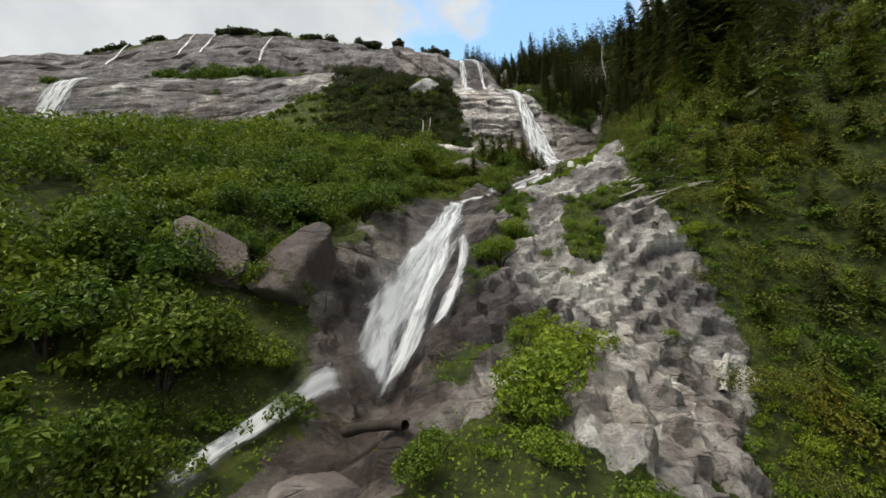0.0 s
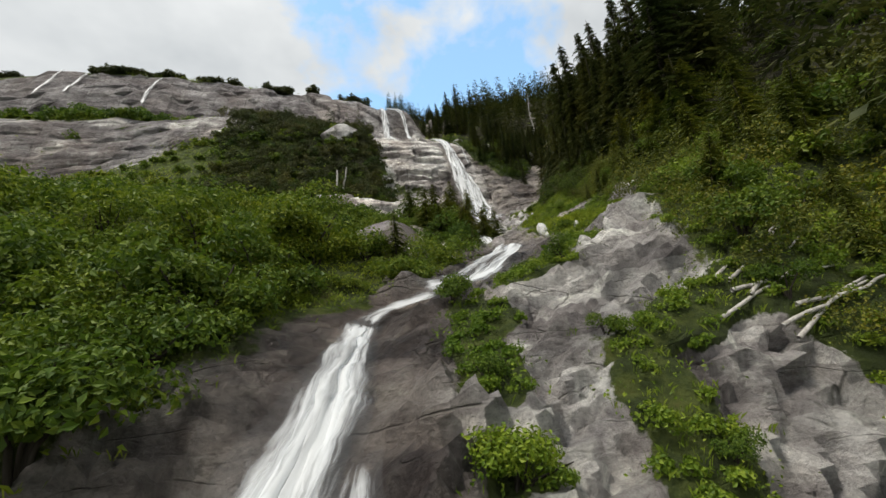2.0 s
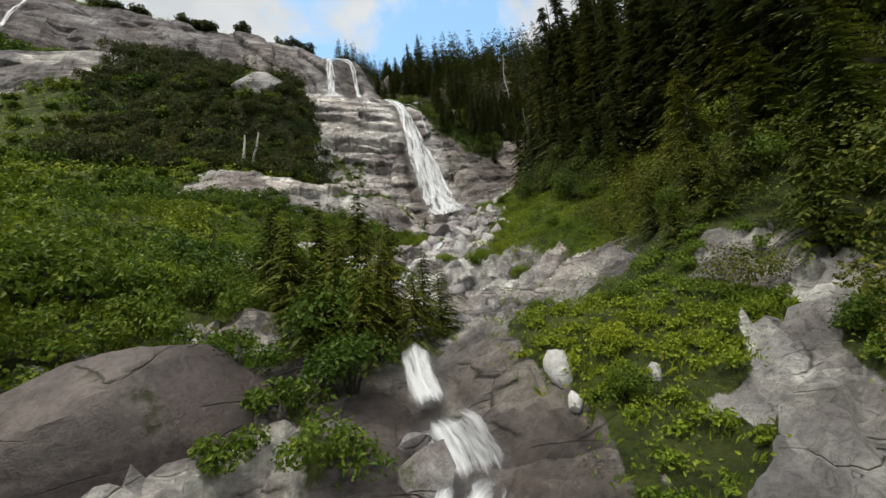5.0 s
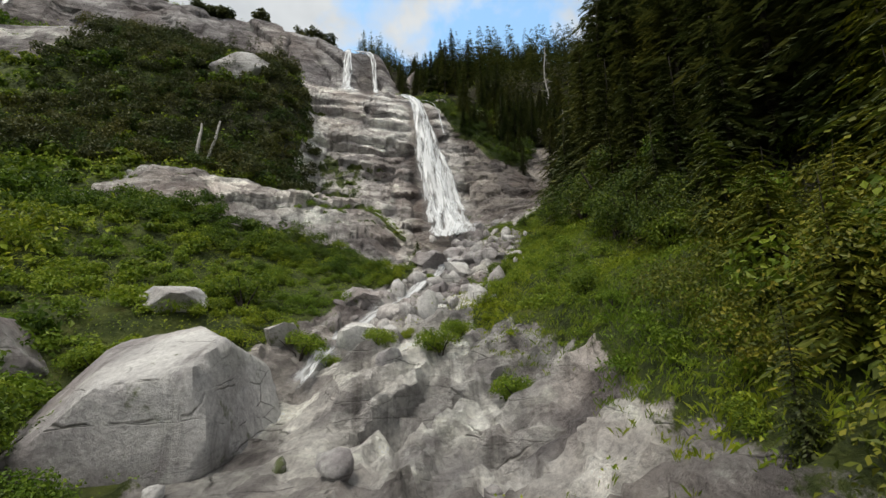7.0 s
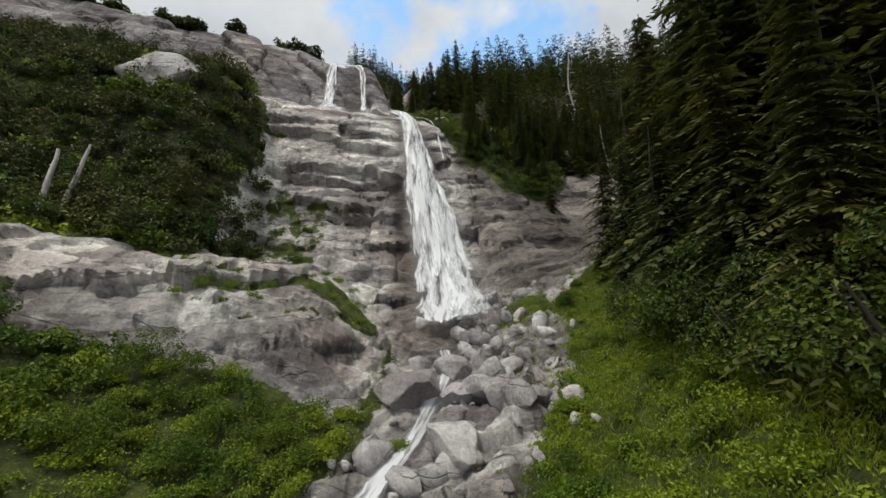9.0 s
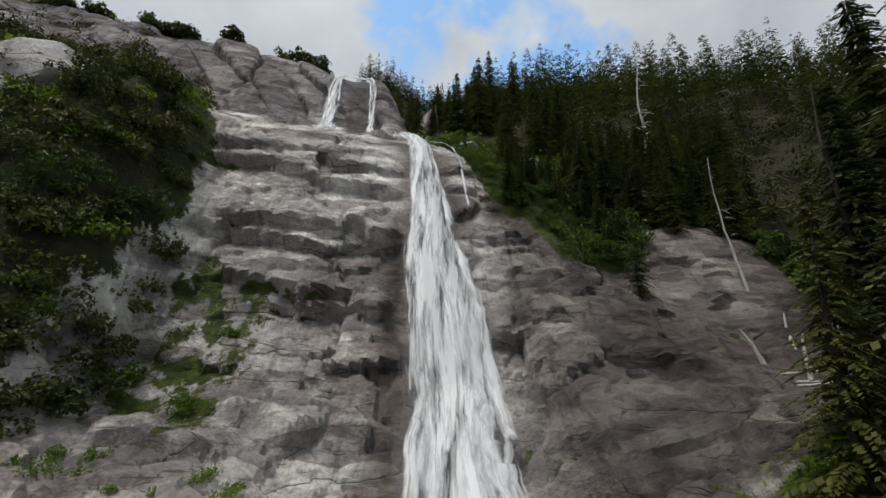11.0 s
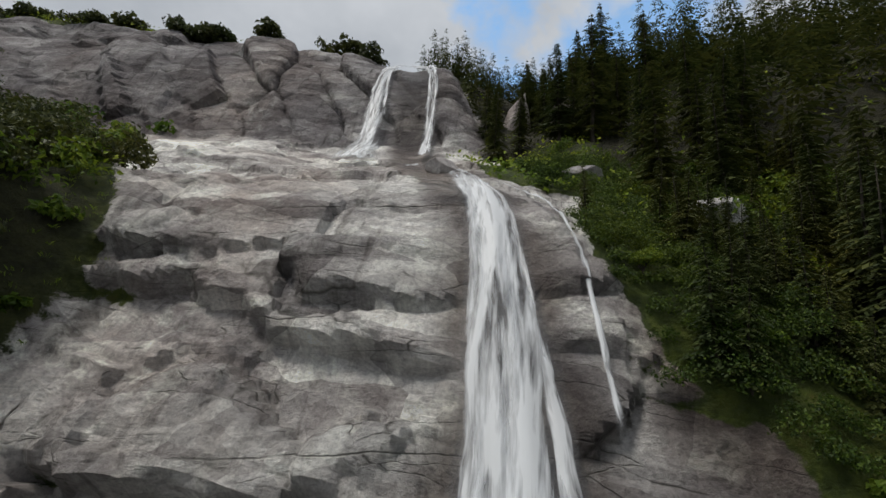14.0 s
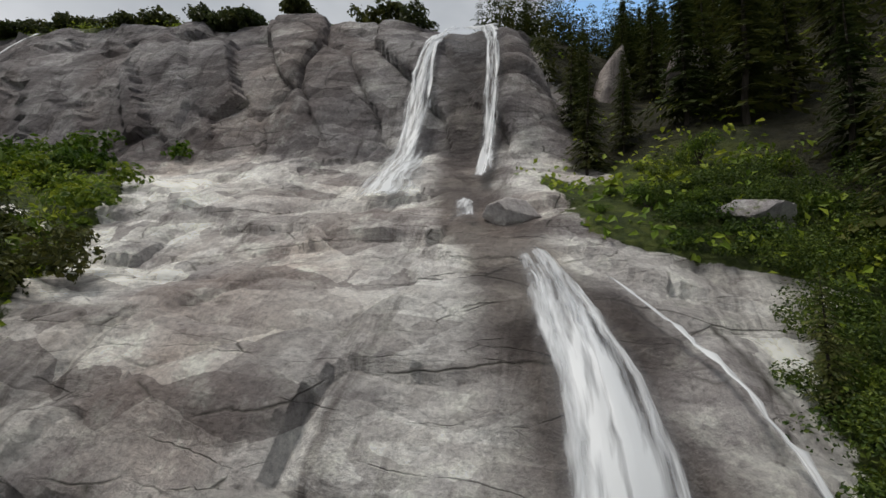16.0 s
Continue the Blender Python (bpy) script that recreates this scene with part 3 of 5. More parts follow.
def build_ground():
    xs, ys = spaced(-9, 30, 0.24, -700, 700, 1.045), rows_of_slope()
    X, Y = np.meshgrid(xs, ys)
    Z = base_height(X, Y)
    rock = rockiness(X, Y)
    P = np.stack([X, Y, Z], -1)
    N = np.cross(np.gradient(P, axis=1), np.gradient(P, axis=0))
    N /= np.linalg.norm(N, axis=-1, keepdims=True)
    p, nrm, r = P.reshape(-1, 3), N.reshape(-1, 3), rock.ravel()
    turn = np.array(Euler((0.35, 0.25, 0.3)).to_matrix())
    q = p @ turn.T
    steep = step(1 - nrm[:, 2], 0.15, 0.5)
    wob = np.stack([smooth_noise(p, 3, 5, 2), smooth_noise(p, 3, 6, 2), smooth_noise(p, 3, 7, 2)], 1)
    h1, j1, c1 = blocks(q + 0.35 * wob, (3.1, 2.5, 1.6), 40, 1.0)
    h2, j2, c2 = blocks(q + 0.15 * wob, (1.1, 0.9, 0.6), 60, 1.0)
    h3, j3, cell = blocks(q + 0.5 * wob, (8.5, 7.0, 4.2), 80, 0.5)
    h5, j5, c5 = blocks(p @ np.array(Euler((0.5, -0.2, 0.6)).to_matrix()).T + 0.25 * wob, (2.4, 1.5, 0.55), 140, 0.6)
    d = (X - line(STREAM_X, Y)).ravel()
    right = d
    calm = 0.25 + 0.75 * step(np.abs(d), 1.2, 3.5)
    # undercut slabs: each stands proud at its lower edge and lies back above it
    lift = p[:, 2] + 0.16 * (p[:, 0] - 12) + 1.3 * wob[:, 1] + 3.2 * (cell - 0.5)
    ledges, turf = np.zeros(len(p)), np.zeros(len(p))
    for foot, head, proud in ((52.0, 57.5, 0.9), (57.5, 63.0, 1.0), (63.0, 68.2, 1.2), (68.2, 75.2, 1.4), (75.2, 86.0, 1.7)):
        f = (lift - foot) / (head - foot)
        ledges = np.where((f >= 0) & (f < 1), proud * (0.6 - 0.9 * f) * np.clip((lift - foot) / 0.35, 0, 1), ledges)
        turf = np.maximum(turf, np.clip(1 - np.abs(lift - foot + 0.15) / 0.5, 0, 1))
    ledges = ledges * step(p[:, 0], -18, -12)
    ledges = np.where(p[:, 0] + 2 * wob[:, 0] > 27, 0.4 * ledges, ledges)
    high = step(p[:, 1] + 3 * wob[:, 0], 93, 98)
    high = np.maximum(high, step(p[:, 1] + wob[:, 0], 82, 83.5) * step(-right, 4, 6) * (1 - step(-right, 36, 40)))
    layer = (0.85 * p[:, 2] - 0.5 * p[:, 0] + 0.1 * p[:, 1] + 0.7 * wob[:, 2] + 0.8 * cell) / 1.0
    sheet = layer - np.floor(layer)
    sheets = 0.55 * (0.5 - sheet) * np.clip(sheet / 0.12, 0, 1)
    low_rock = 0.30 * h1 * (0.55 + 0.45 * (1 - steep)) + 0.15 * h2 + 0.22 * h5 + sheets - 0.12 * (1 - j5) + 0.45 * h3 - 0.2 * (1 - j1) - 0.08 * (1 - j2)
    slab = 0.10 * h1 + 0.03 * h2 + 0.34 * h3 + 0.8 * ledges - 0.10 * (1 - j1) - 0.3 * (1 - j3)
    lean = np.array(Euler((0.25, 0.55, 0.0)).to_matrix())
    h4, j4, c4 = blocks(p @ lean.T + 0.5 * wob, (5.0, 7.0, 17.0), 120, 0.8)
    wall = step(p[:, 1] + 0.8 * wob[:, 1], 134.5, 136.5)
    slab = slab + (1 - step(lift, 73, 76)) * (0.12 * h1 + 0.05 * h2 + 0.25 * h3 + 0.3 * ledges - 0.10 * (1 - j1))
    slab = slab * (1 - wall) + wall * (0.08 * h1 + 0.04 * h2 + 0.9 * h4 - 0.5 * (1 - j4) - 0.08 * (1 - j1))
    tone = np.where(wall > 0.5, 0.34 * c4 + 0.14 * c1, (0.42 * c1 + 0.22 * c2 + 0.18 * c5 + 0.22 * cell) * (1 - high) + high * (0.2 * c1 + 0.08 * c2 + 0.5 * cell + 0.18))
    rough = (low_rock * (1 - high) + slab * high) * calm
    soft = 0.35 * smooth_noise(p, 2.2, 31, 3)
    near = step(900 - np.abs(p[:, 0]) - np.abs(p[:, 1]), 0, 400)
    p = p + nrm * ((r * rough + (1 - r) * soft) * near)[:, None]
    d = np.abs(d)
    wet = 0.9 * (1 - step(d * (1 + 0.5 * step(p[:, 1], 108, 113)) + smooth_noise(p, 3, 77, 2) * 2, 2.0, 5.0))
    right_of = X.ravel() - line(STREAM_X, Y).ravel()
    wet = wet * (1 - 0.6 * step(p[:, 1], 44, 47) * (1 - step(p[:, 1], 90, 94)))
    # lower face left of the tall fall, darkened slightly through the same mask
    wet = np.maximum(wet, 0.15 * step(-right_of, 2, 4) * step(p[:, 1], 93, 96) * (1 - step(p[:, 2] + 3 * smooth_noise(p, 6, 79, 2), 62, 74)))
    # right of the tall fall: brown wet rock, its shade put into the colour
    wet = np.maximum(wet, 0.9 * step(right_of + 2 * smooth_noise(p, 5, 78, 2), 3, 7) * step(p[:, 1], 93, 96) * (1 - step(p[:, 2], 76, 80)))
    moss = 0.22 * (1 - j1) + 0.5 * smooth_noise(p, 5, 91, 3) * step(nrm[:, 2], 0.45, 0.8)
    turf = turf * high * (1 - wall) * step(smooth_noise(p, 5, 93, 2), -0.15, 0.25) * step(d, 2.5, 4.5)
    cover = np.clip(1 - r + np.clip(moss, 0, 1) * 0.6 + 0.6 * turf, 0, 1)
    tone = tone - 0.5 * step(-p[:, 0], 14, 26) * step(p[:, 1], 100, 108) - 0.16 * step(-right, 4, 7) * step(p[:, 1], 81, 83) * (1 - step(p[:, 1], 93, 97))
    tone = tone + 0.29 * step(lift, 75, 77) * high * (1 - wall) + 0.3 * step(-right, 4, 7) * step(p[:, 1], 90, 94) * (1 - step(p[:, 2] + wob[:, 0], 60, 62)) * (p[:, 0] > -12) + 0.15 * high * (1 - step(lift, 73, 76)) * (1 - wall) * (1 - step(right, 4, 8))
    forest_floor = forest_density(p[:, 0], p[:, 1])
    me = mesh_from("ground", p, grid_faces(len(ys), len(xs)), M_GROUND, True, {"cover": cover, "wet": wet, "forest_floor": forest_floor, "tone": tone})
    me.set_sharp_from_angle(angle=radians(20))
    return tagged(new("ground", me), "grey fractured granite slope with moss and green undergrowth", "ground", kind="structure"), p.reshape(len(ys), len(xs), 3), xs, ys


ground, GROUND_P, GX, GY = build_ground()


def top(x, y):
    """Ground height after the rock relief, for single places or arrays."""
    i = np.clip(np.searchsorted(GY, y), 1, len(GY) - 1)
    j = np.clip(np.searchsorted(GX, x), 1, len(GX) - 1)
    fy = np.clip((y - GY[i - 1]) / (GY[i] - GY[i - 1]), 0, 1)
    fx = np.clip((x - GX[j - 1]) / (GX[j] - GX[j - 1]), 0, 1)
    z = GROUND_P[..., 2]
    return (z[i - 1, j - 1] * (1 - fx) + z[i - 1, j] * fx) * (1 - fy) + (z[i, j - 1] * (1 - fx) + z[i, j] * fx) * fy


# ------------------------------------------------------------ water
def flow_mesh(name, along, mat, lift, bulge, seed, shift=0.0, share=1.0):
    """Falling or running water over the rock. along: stations of x, y, width; shift and share pick a strand of it."""
    s = np.array(along, float)
    t = np.concatenate([[0], np.cumsum(np.hypot(np.diff(s[:, 0]), np.diff(s[:, 1])))])
    m, k = max(8, int(t[-1] / 0.22)), 19 if share == 1.0 else 7
    tt = np.linspace(0, t[-1], m)
    cx, cy, w = (np.interp(tt, t, s[:, c]) for c in range(3))
    kern = np.ones(9) / 9
    cx, cy = (np.convolve(np.pad(v, 4, mode="edge"), kern, "valid") for v in (cx, cy))
    dx, dy = np.gradient(cx), np.gradient(cy)
    ln = np.hypot(dx, dy)
    ax, ay = -dy / ln, dx / ln
    if ax.mean() < 0:
        ax, ay = -ax, -ay
    u = np.linspace(-1, 1, k)
    sway = shift + 0.12 * smooth_noise(np.stack([tt, tt * 0, tt * 0 + 7 * seed], 1), 3.0, seed + 4, 2) * (share < 1)
    cx, cy, w = cx + ax * w / 2 * sway, cy + ay * w / 2 * sway, w * share
    ragged = 1 + 0.22 * smooth_noise(np.stack([tt, tt * 0, tt * 0 + seed], 1), 2.2, seed, 2)
    X = cx[:, None] + ax[:, None] * u * (w * ragged)[:, None] / 2
    Y = cy[:, None] + ay[:, None] * u * (w * ragged)[:, None] / 2
    zc = np.stack([top(X[:, c], Y[:, c]) for c in range(k)], 1)
    smooth_z = np.stack([np.convolve(np.pad(zc[:, c], 6, mode="edge"), np.ones(13) / 13, "valid") for c in range(k)], 1)
    Z = np.maximum(zc, smooth_z) * 0.75 + smooth_z * 0.25
    P = np.stack([X, Y, Z], -1)
    N = np.cross(np.gradient(P, axis=1), np.gradient(P, axis=0))
    N /= np.linalg.norm(N, axis=-1, keepdims=True)
    run = np.concatenate([[0], np.cumsum(np.linalg.norm(np.diff(P[:, k // 2], axis=0), axis=1))])
    rel = smooth_noise(np.stack([(u[None] * w[:, None] * 1.3).ravel(), np.repeat(run * 0.22, k), np.full(m * k, seed * 3.7)], 1), 0.8, seed + 11, 2).reshape(m, k)
    P = P + N * (0.15 * rel + lift + bulge * (1 - u**2)[None] * np.clip(w / 2, 0, 1)[:, None])[..., None] * np.sign(N[..., 2:3])
    ends = np.minimum(1, np.minimum(np.arange(m), np.arange(m)[::-1]) / 4)
    thick = np.clip((1 - np.abs(u)[None] ** 3) * ends[:, None] * 0.75 + 0.15, 0, 1) - 0.5 * (np.abs(u)[None] > 0.97)
    uv = np.stack([np.repeat((u[None] * 1.0 + 1) * 0.5 * np.maximum(w[:, None], 0.8) / 2.0, 1, 0).ravel() + seed * 5.3, np.repeat(run, k)], 1)
    return mesh_from(name, P.reshape(-1, 3), grid_faces(m, k), mat, True, {"thick": thick.ravel()}, uv)


def water_sheet(name, label, along, mat, lift=0.25, bulge=0.3, seed=1, strands=0):
    """A fall or a run of the stream; a fall has brighter strands in front of its sheet."""
    root = tagged(new(name, flow_mesh(name, along, mat, lift, bulge, seed)), label, name, "cascades of the stream")
    r = np.random.default_rng(seed)
    for k in range(strands):
        shift = -0.75 + 1.5 * (k + r.random()) / strands
        n = len(along)
        a, b = (0, n) if k % 2 else (int(n * 0.12 * r.random()), int(n * (0.75 + 0.25 * r.random())))
        part("strand", flow_mesh("strand", along[a:b], mat, lift + 0.10 + 0.14 * r.random(), bulge * (1 - shift**2) * 0.8, seed * 31 + k, shift, 0.16 + 0.16 * r.random()), root, "bright strand of falling water")
    return root


def stream_run(y0, y1, width, shift=0.0, n=24):
    y = np.linspace(y0, y1, n)
    return [(line(STREAM_X, v) + shift, v, width(v) if callable(width) else width) for v in y]


water_sheet("waterfall", "white foaming waterfall pouring down a dark rock gully", stream_run(31.2, 16.6, lambda v: np.interp(v, (16.6, 19, 22, 26, 30), (4.4, 4.0, 3.3, 2.4, 1.7)), n=40), M_WATER, 0.3, 0.35, seed=1, strands=6)
water_sheet("waterfall", "thin side thread running down brown rock", [(1.6, 25.4, 0.5), (1.3, 22.5, 0.8), (0.7, 20, 0.9), (-0.2, 17.2, 1.0)], M_VEIL, 0.25, 0.12, seed=11)
water_sheet("stream", "white water running off between wet boulders", [(-3.9, 17.0, 0.9), (-5.2, 15.4, 0.7), (-6.6, 13.4, 0.8), (-7.6, 11.0, 1.0)], M_WATER, 0.25, 0.15, seed=21)
water_sheet("stream", "white rushing channel between mossy slabs", stream_run(34.2, 30.6, 1.1), M_WATER, 0.25, 0.15, seed=9)
water_sheet("waterfall", "white chute of water between mossy slabs", stream_run(40.4, 33.4, lambda v: np.interp(v, (33.6, 36, 39, 40.4), (2.2, 2.4, 2.2, 1.6))), M_WATER, 0.3, 0.3, seed=2, strands=4)
water_sheet("stream", "pale shallow pool below a rock step", stream_run(43.4, 40.0, 1.8), M_VEIL, 0.15, 0.1, seed=3)
water_sheet("waterfall", "small white cascade between grey rock walls", stream_run(50.6, 42.8, lambda v: np.interp(v, (43, 50), (1.5, 1.1))), M_WATER, 0.3, 0.2, seed=10, strands=2)
water_sheet("stream", "clear shallow stream on pale rock", stream_run(53.5, 50, 1.2), M_VEIL, 0.15, 0.1, seed=12)
water_sheet("waterfall", "small cascade over a square rock step", stream_run(67.6, 64.0, 1.6), M_WATER, 0.3, 0.25, seed=4, strands=2)
water_sheet("stream", "narrow white stream among boulders", stream_run(92, 67, 1.2, n=40), M_WATER, 0.32, 0.12, seed=5)
water_sheet("waterfall", "tall white waterfall down a grey granite face", [(x + float(np.interp(y, (92, 97, 103, 109), (0.6, 1.4, 1.4, 0))), y, w) for x, y, w in stream_run(122.5, 92.5, lambda v: np.interp(v, (92, 99, 105, 110, 114, 118, 123), (7.6, 7.6, 6.4, 4.2, 2.9, 2.2, 1.4)), 0, 70)], M_FALL, 0.6, 0.7, seed=6, strands=7)
water_sheet("waterfall", "thin side thread of falling water", [(21.8, 121.4, 0.14), (24.2, 118.4, 0.16), (26.0, 114.5, 0.22), (26.6, 110.5, 0.3)], M_VEIL, 0.5, 0.2, seed=13)
water_sheet("waterfall", "thin white fall spreading over the upper cliff", [(7.8, 149, 1.1), (7.6, 146, 1.3), (7.8, 141, 1.9), (8.2, 137, 2.8), (8.8, 132, 4.2), (9.8, 127.5, 4.6)], M_FALL, 0.6, 0.3, seed=7, strands=3)
water_sheet("waterfall", "narrow white fall on the upper cliff", [(8.4, 149, 1.0), (12.0, 146, 1.4), (14.0, 141, 1.6), (14.7, 137, 1.6), (15.3, 131, 1.4)], M_FALL, 0.6, 0.3, seed=8, strands=2)
water_sheet("waterfall", "short white cascade on a rounded rock shelf", [(14.4, 130.0, 1.0), (15.2, 127.6, 1.4), (16.0, 124.8, 1.3)], M_WATER, 0.3, 0.2, seed=14)
water_sheet("waterfall", "distant white slide over a granite dome", [(-112, 126, 5), (-108, 118, 8), (-110, 110, 10)], M_VEIL, 1.2, 0.3, seed=15)
for k, (fx, fy) in enumerate(((-92, 150), (-84, 149.5), (-62, 148), (-118, 150))):
    water_sheet("waterfall", "distant thin fall on the high cliff", [(fx, fy - 1, 0.9), (fx - 0.5, fy - 6, 1.4), (fx - 0.9, fy - 11, 1.8)], M_VEIL, 0.6, 0.3, seed=16 + k)


# ------------------------------------------------------------ plants
rng = np.random.default_rng(7)


def leaves(centres, out, size, rng_, droop=0.2):
    """Folded leaves: a kite of four corners at each centre, facing roughly along out."""
    n = len(centres)
    a = rng_.normal(size=(n, 3))
    nrm = out + 0.55 * rng_.normal(size=(n, 3)) + (0, 0, 0.35)
    nrm /= np.linalg.norm(nrm, axis=1, keepdims=True)
    t = np.cross(nrm, a)
    t /= np.linalg.norm(t, axis=1, keepdims=True)
    b = np.cross(nrm, t)
    s = (size * (0.6 + 0.8 * rng_.random(n)))[:, None]
    v = np.stack([centres - t * s * 0.5, centres + b * s * 0.33 + nrm * s * 0.1, centres + t * s * 0.6 - nrm * s * droop, centres - b * s * 0.33 + nrm * s * 0.1], 1)
    return v.reshape(-1, 3), np.arange(4 * n).reshape(-1, 4)


def bush_shape(count, leaf, seed, tall=1.0):
    """A bush about 1 m in radius: lobes of leaves with gaps between them."""
    r = np.random.default_rng(seed)
    lobes = 9
    ang = r.random(lobes) * 6.283
    rad = 0.72 * np.sqrt(r.random(lobes))
    lc = np.stack([rad * np.cos(ang), rad * np.sin(ang), tall * (0.25 + 0.75 * r.random(lobes) * (1.1 - rad))], 1)
    lr = 0.30 + 0.22 * r.random(lobes)
    pick = r.integers(0, lobes, count)
    o = r.normal(size=(count, 3))
    o[:, 2] = np.abs(o[:, 2]) * 0.9 - 0.25
    o /= np.linalg.norm(o, axis=1, keepdims=True)
    c = lc[pick] + o * (lr[pick] * (0.65 + 0.45 * r.random(count)))[:, None]
    c[:, 2] = np.maximum(c[:, 2], -0.15)
    return leaves(c, o, np.full(count, leaf), r)


def tube(points, radii, sides=6):
    pts, rad = np.array(points, float), np.array(radii, float)
    d = np.gradient(pts, axis=0)
    d /= np.linalg.norm(d, axis=1, keepdims=True)
    ref = np.where(np.abs(d[:, 2:3]) > 0.8, np.array([[1.0, 0, 0]]), np.array([[0, 0, 1.0]]))
    a = np.cross(d, ref)
    a /= np.linalg.norm(a, axis=1, keepdims=True)
    b = np.cross(d, a)
    th = np.arange(sides) / sides * 6.2832
    ring = pts[:, None] + (a[:, None] * np.cos(th)[None, :, None] + b[:, None] * np.sin(th)[None, :, None]) * rad[:, None, None]
    v = ring.reshape(-1, 3)
    i = np.arange(len(pts) * sides).reshape(len(pts), sides)
    j = np.roll(i, -1, 1)
    f = np.stack([i[:-1], j[:-1], j[1:], i[1:]], -1).reshape(-1, 4)
    return v, f


def joined(pieces):
    vs, fs, n = [], [], 0
    for v, f in pieces:
        vs.append(v)
        fs.append(f + n)
        n += len(v)
    return np.concatenate(vs), np.concatenate(fs)


def stems(seed, tall):
    r = np.random.default_rng(seed)
    out = []
    for _ in range(6):
        a, l = r.random() * 6.283, 0.4 + 0.4 * r.random()
        out.append(tube([(0, 0, -0.4), (0.2 * l * math.cos(a), 0.2 * l * math.sin(a), 0.2 * tall), (l * math.cos(a), l * math.sin(a), 0.75 * tall)], (0.04, 0.03, 0.01), 5))
    return joined(out)


def bush_thing(seed, label, mat, count=900, leaf=0.17, tall=1.0):
    v, f = stems(seed, tall)
    root = tagged(new("bush"), label, "bush", "bushes of the slope")
    part("stem", mesh_from("bush_stems", v, f, M_BARK), root)
    v, f = bush_shape(count, leaf, seed, tall)
    part("foliage", mesh_from("bush_foliage", v, f, mat, False), root)
    return root


def conifer_shape(seed, tall, whorls, spread, sprays=7, fan=0.28):
    """Limbs in whorls, each a drooping fan of narrow sprays."""
    r = np.random.default_rng(seed)
    vs = []
    for w in range(whorls):
        f = (w + r.random()) / whorls
        z = tall * (0.10 + 0.89 * f)
        length = spread * (1 - f) ** 0.8 * (0.7 + 0.6 * r.random()) + 0.012
        for b in range(5):
            if r.random() < 0.12:
                continue
            a = b / 5 * 6.283 + r.random() * 1.0 + w
            dr = np.array([math.cos(a), math.sin(a), 0.0])
            sd = np.array([-dr[1], dr[0], 0.0])
            L = length * (0.6 + 0.6 * r.random())
            for k in range(sprays):
                g = (k + 0.6) / sprays * L
                c = dr * g + np.array([0, 0, z + 0.12 * g - 0.55 * g * g / L])
                for sgn in (-1, 1):
                    l2 = fan * L * (1 - 0.6 * k / sprays) * (0.7 + 0.6 * r.random()) + 0.008
                    tip = c + sd * sgn * l2 * 0.75 + dr * l2 * 0.7 - np.array([0, 0, (0.25 + 0.4 * r.random()) * l2])
                    mid = c * 0.45 + tip * 0.55
                    wv = np.cross(tip - c, (0, 0, 1.0))
                    wv = wv / (np.linalg.norm(wv) + 1e-6) * l2 * 0.2 + np.array([0, 0, 0.2 * l2 * (r.random() - 0.3)])
                    vs += [c, mid + wv, tip, mid - wv]
    v = np.array(vs)
    return v, np.arange(len(v)).reshape(-1, 4)


def conifer_thing(seed, label, tall=1.0, whorls=24, spread=0.17, mat=None, sprays=7, fan=0.28):
    rr = np.random.default_rng(seed)
    z = np.linspace(-0.05, 1, 7)
    bend = 0.008 * rr.normal(size=(7, 2)).cumsum(0)
    v, f = tube(np.c_[bend, z * tall], 0.014 * (1.03 - z) + 0.001, 7)
    root = tagged(new("conifer"), label, "tree", "conifers of the forest")
    part("trunk", mesh_from("conifer_trunk", v, f, M_BARK), root)
    v, f = conifer_shape(seed, tall, whorls, spread, sprays, fan)
    part("crown", mesh_from("conifer_crown", v, f, mat or M_NEEDLE, False), root)
    return root


EYES = np.array([eye for _, eye, _, _ in PATH])
FINE = np.concatenate([EYES[:-1] + (EYES[1:] - EYES[:-1]) * f for f in np.linspace(0, 1, 9)])


def clear(x, y, z, radius):
    """Whether a thing of that radius stays out of the camera's way."""
    return np.min(np.linalg.norm(FINE - np.array((x, y, z)), axis=1)) > radius + 1.0


def spot(x, y, z, scale, r, lean=0.08):
    return Matrix.LocRotScale((x, y, z), Euler((r.normal() * lean, r.normal() * lean, r.random() * 6.283)), Vector((scale,) * 3))


def put(kind, m):
    ob = copy_thing(kind, m)
    ob.matrix_basis = m
    return ob


BUSHES = [bush_thing(11 + k, lab, mat, 1750, 0.088, t) for k, (lab, mat, t) in enumerate((
    ("dense dark green alder bush on the slope", M_LEAF, 1.2), ("mid green leafy shrub on the slope", M_LEAF, 0.9),
    ("light green broadleaf shrub on rock", M_HERB, 0.8), ("tall green alder thicket on the slope", M_LEAF, 1.5)))]
ALDER = bush_thing(17, "tall fresh green alder at the forest edge", M_ALDER, 5200, 0.05, 1.4)
CONIFERS = [conifer_thing(31 + k, lab, 1.0, w, s, mat, *((12, 0.2) if mat is M_CEDAR else (7, 0.28))) for k, (lab, w, s, mat) in enumerate((
    ("tall dark green hemlock with drooping limbs", 36, 0.21, M_NEEDLE), ("dark narrow fir in the forest", 36, 0.16, M_NEEDLE), ("ragged dark green spruce tree", 30, 0.20, M_NEEDLE),
    ("young yellow-green cedar with drooping sprays", 30, 0.38, M_CEDAR)))]

TALL = [conifer_thing(41 + k, "tall dark hemlock in the forest wall", 1.0, 50, 0.19, M_NEEDLE, 12, 0.19) for k in range(2)]


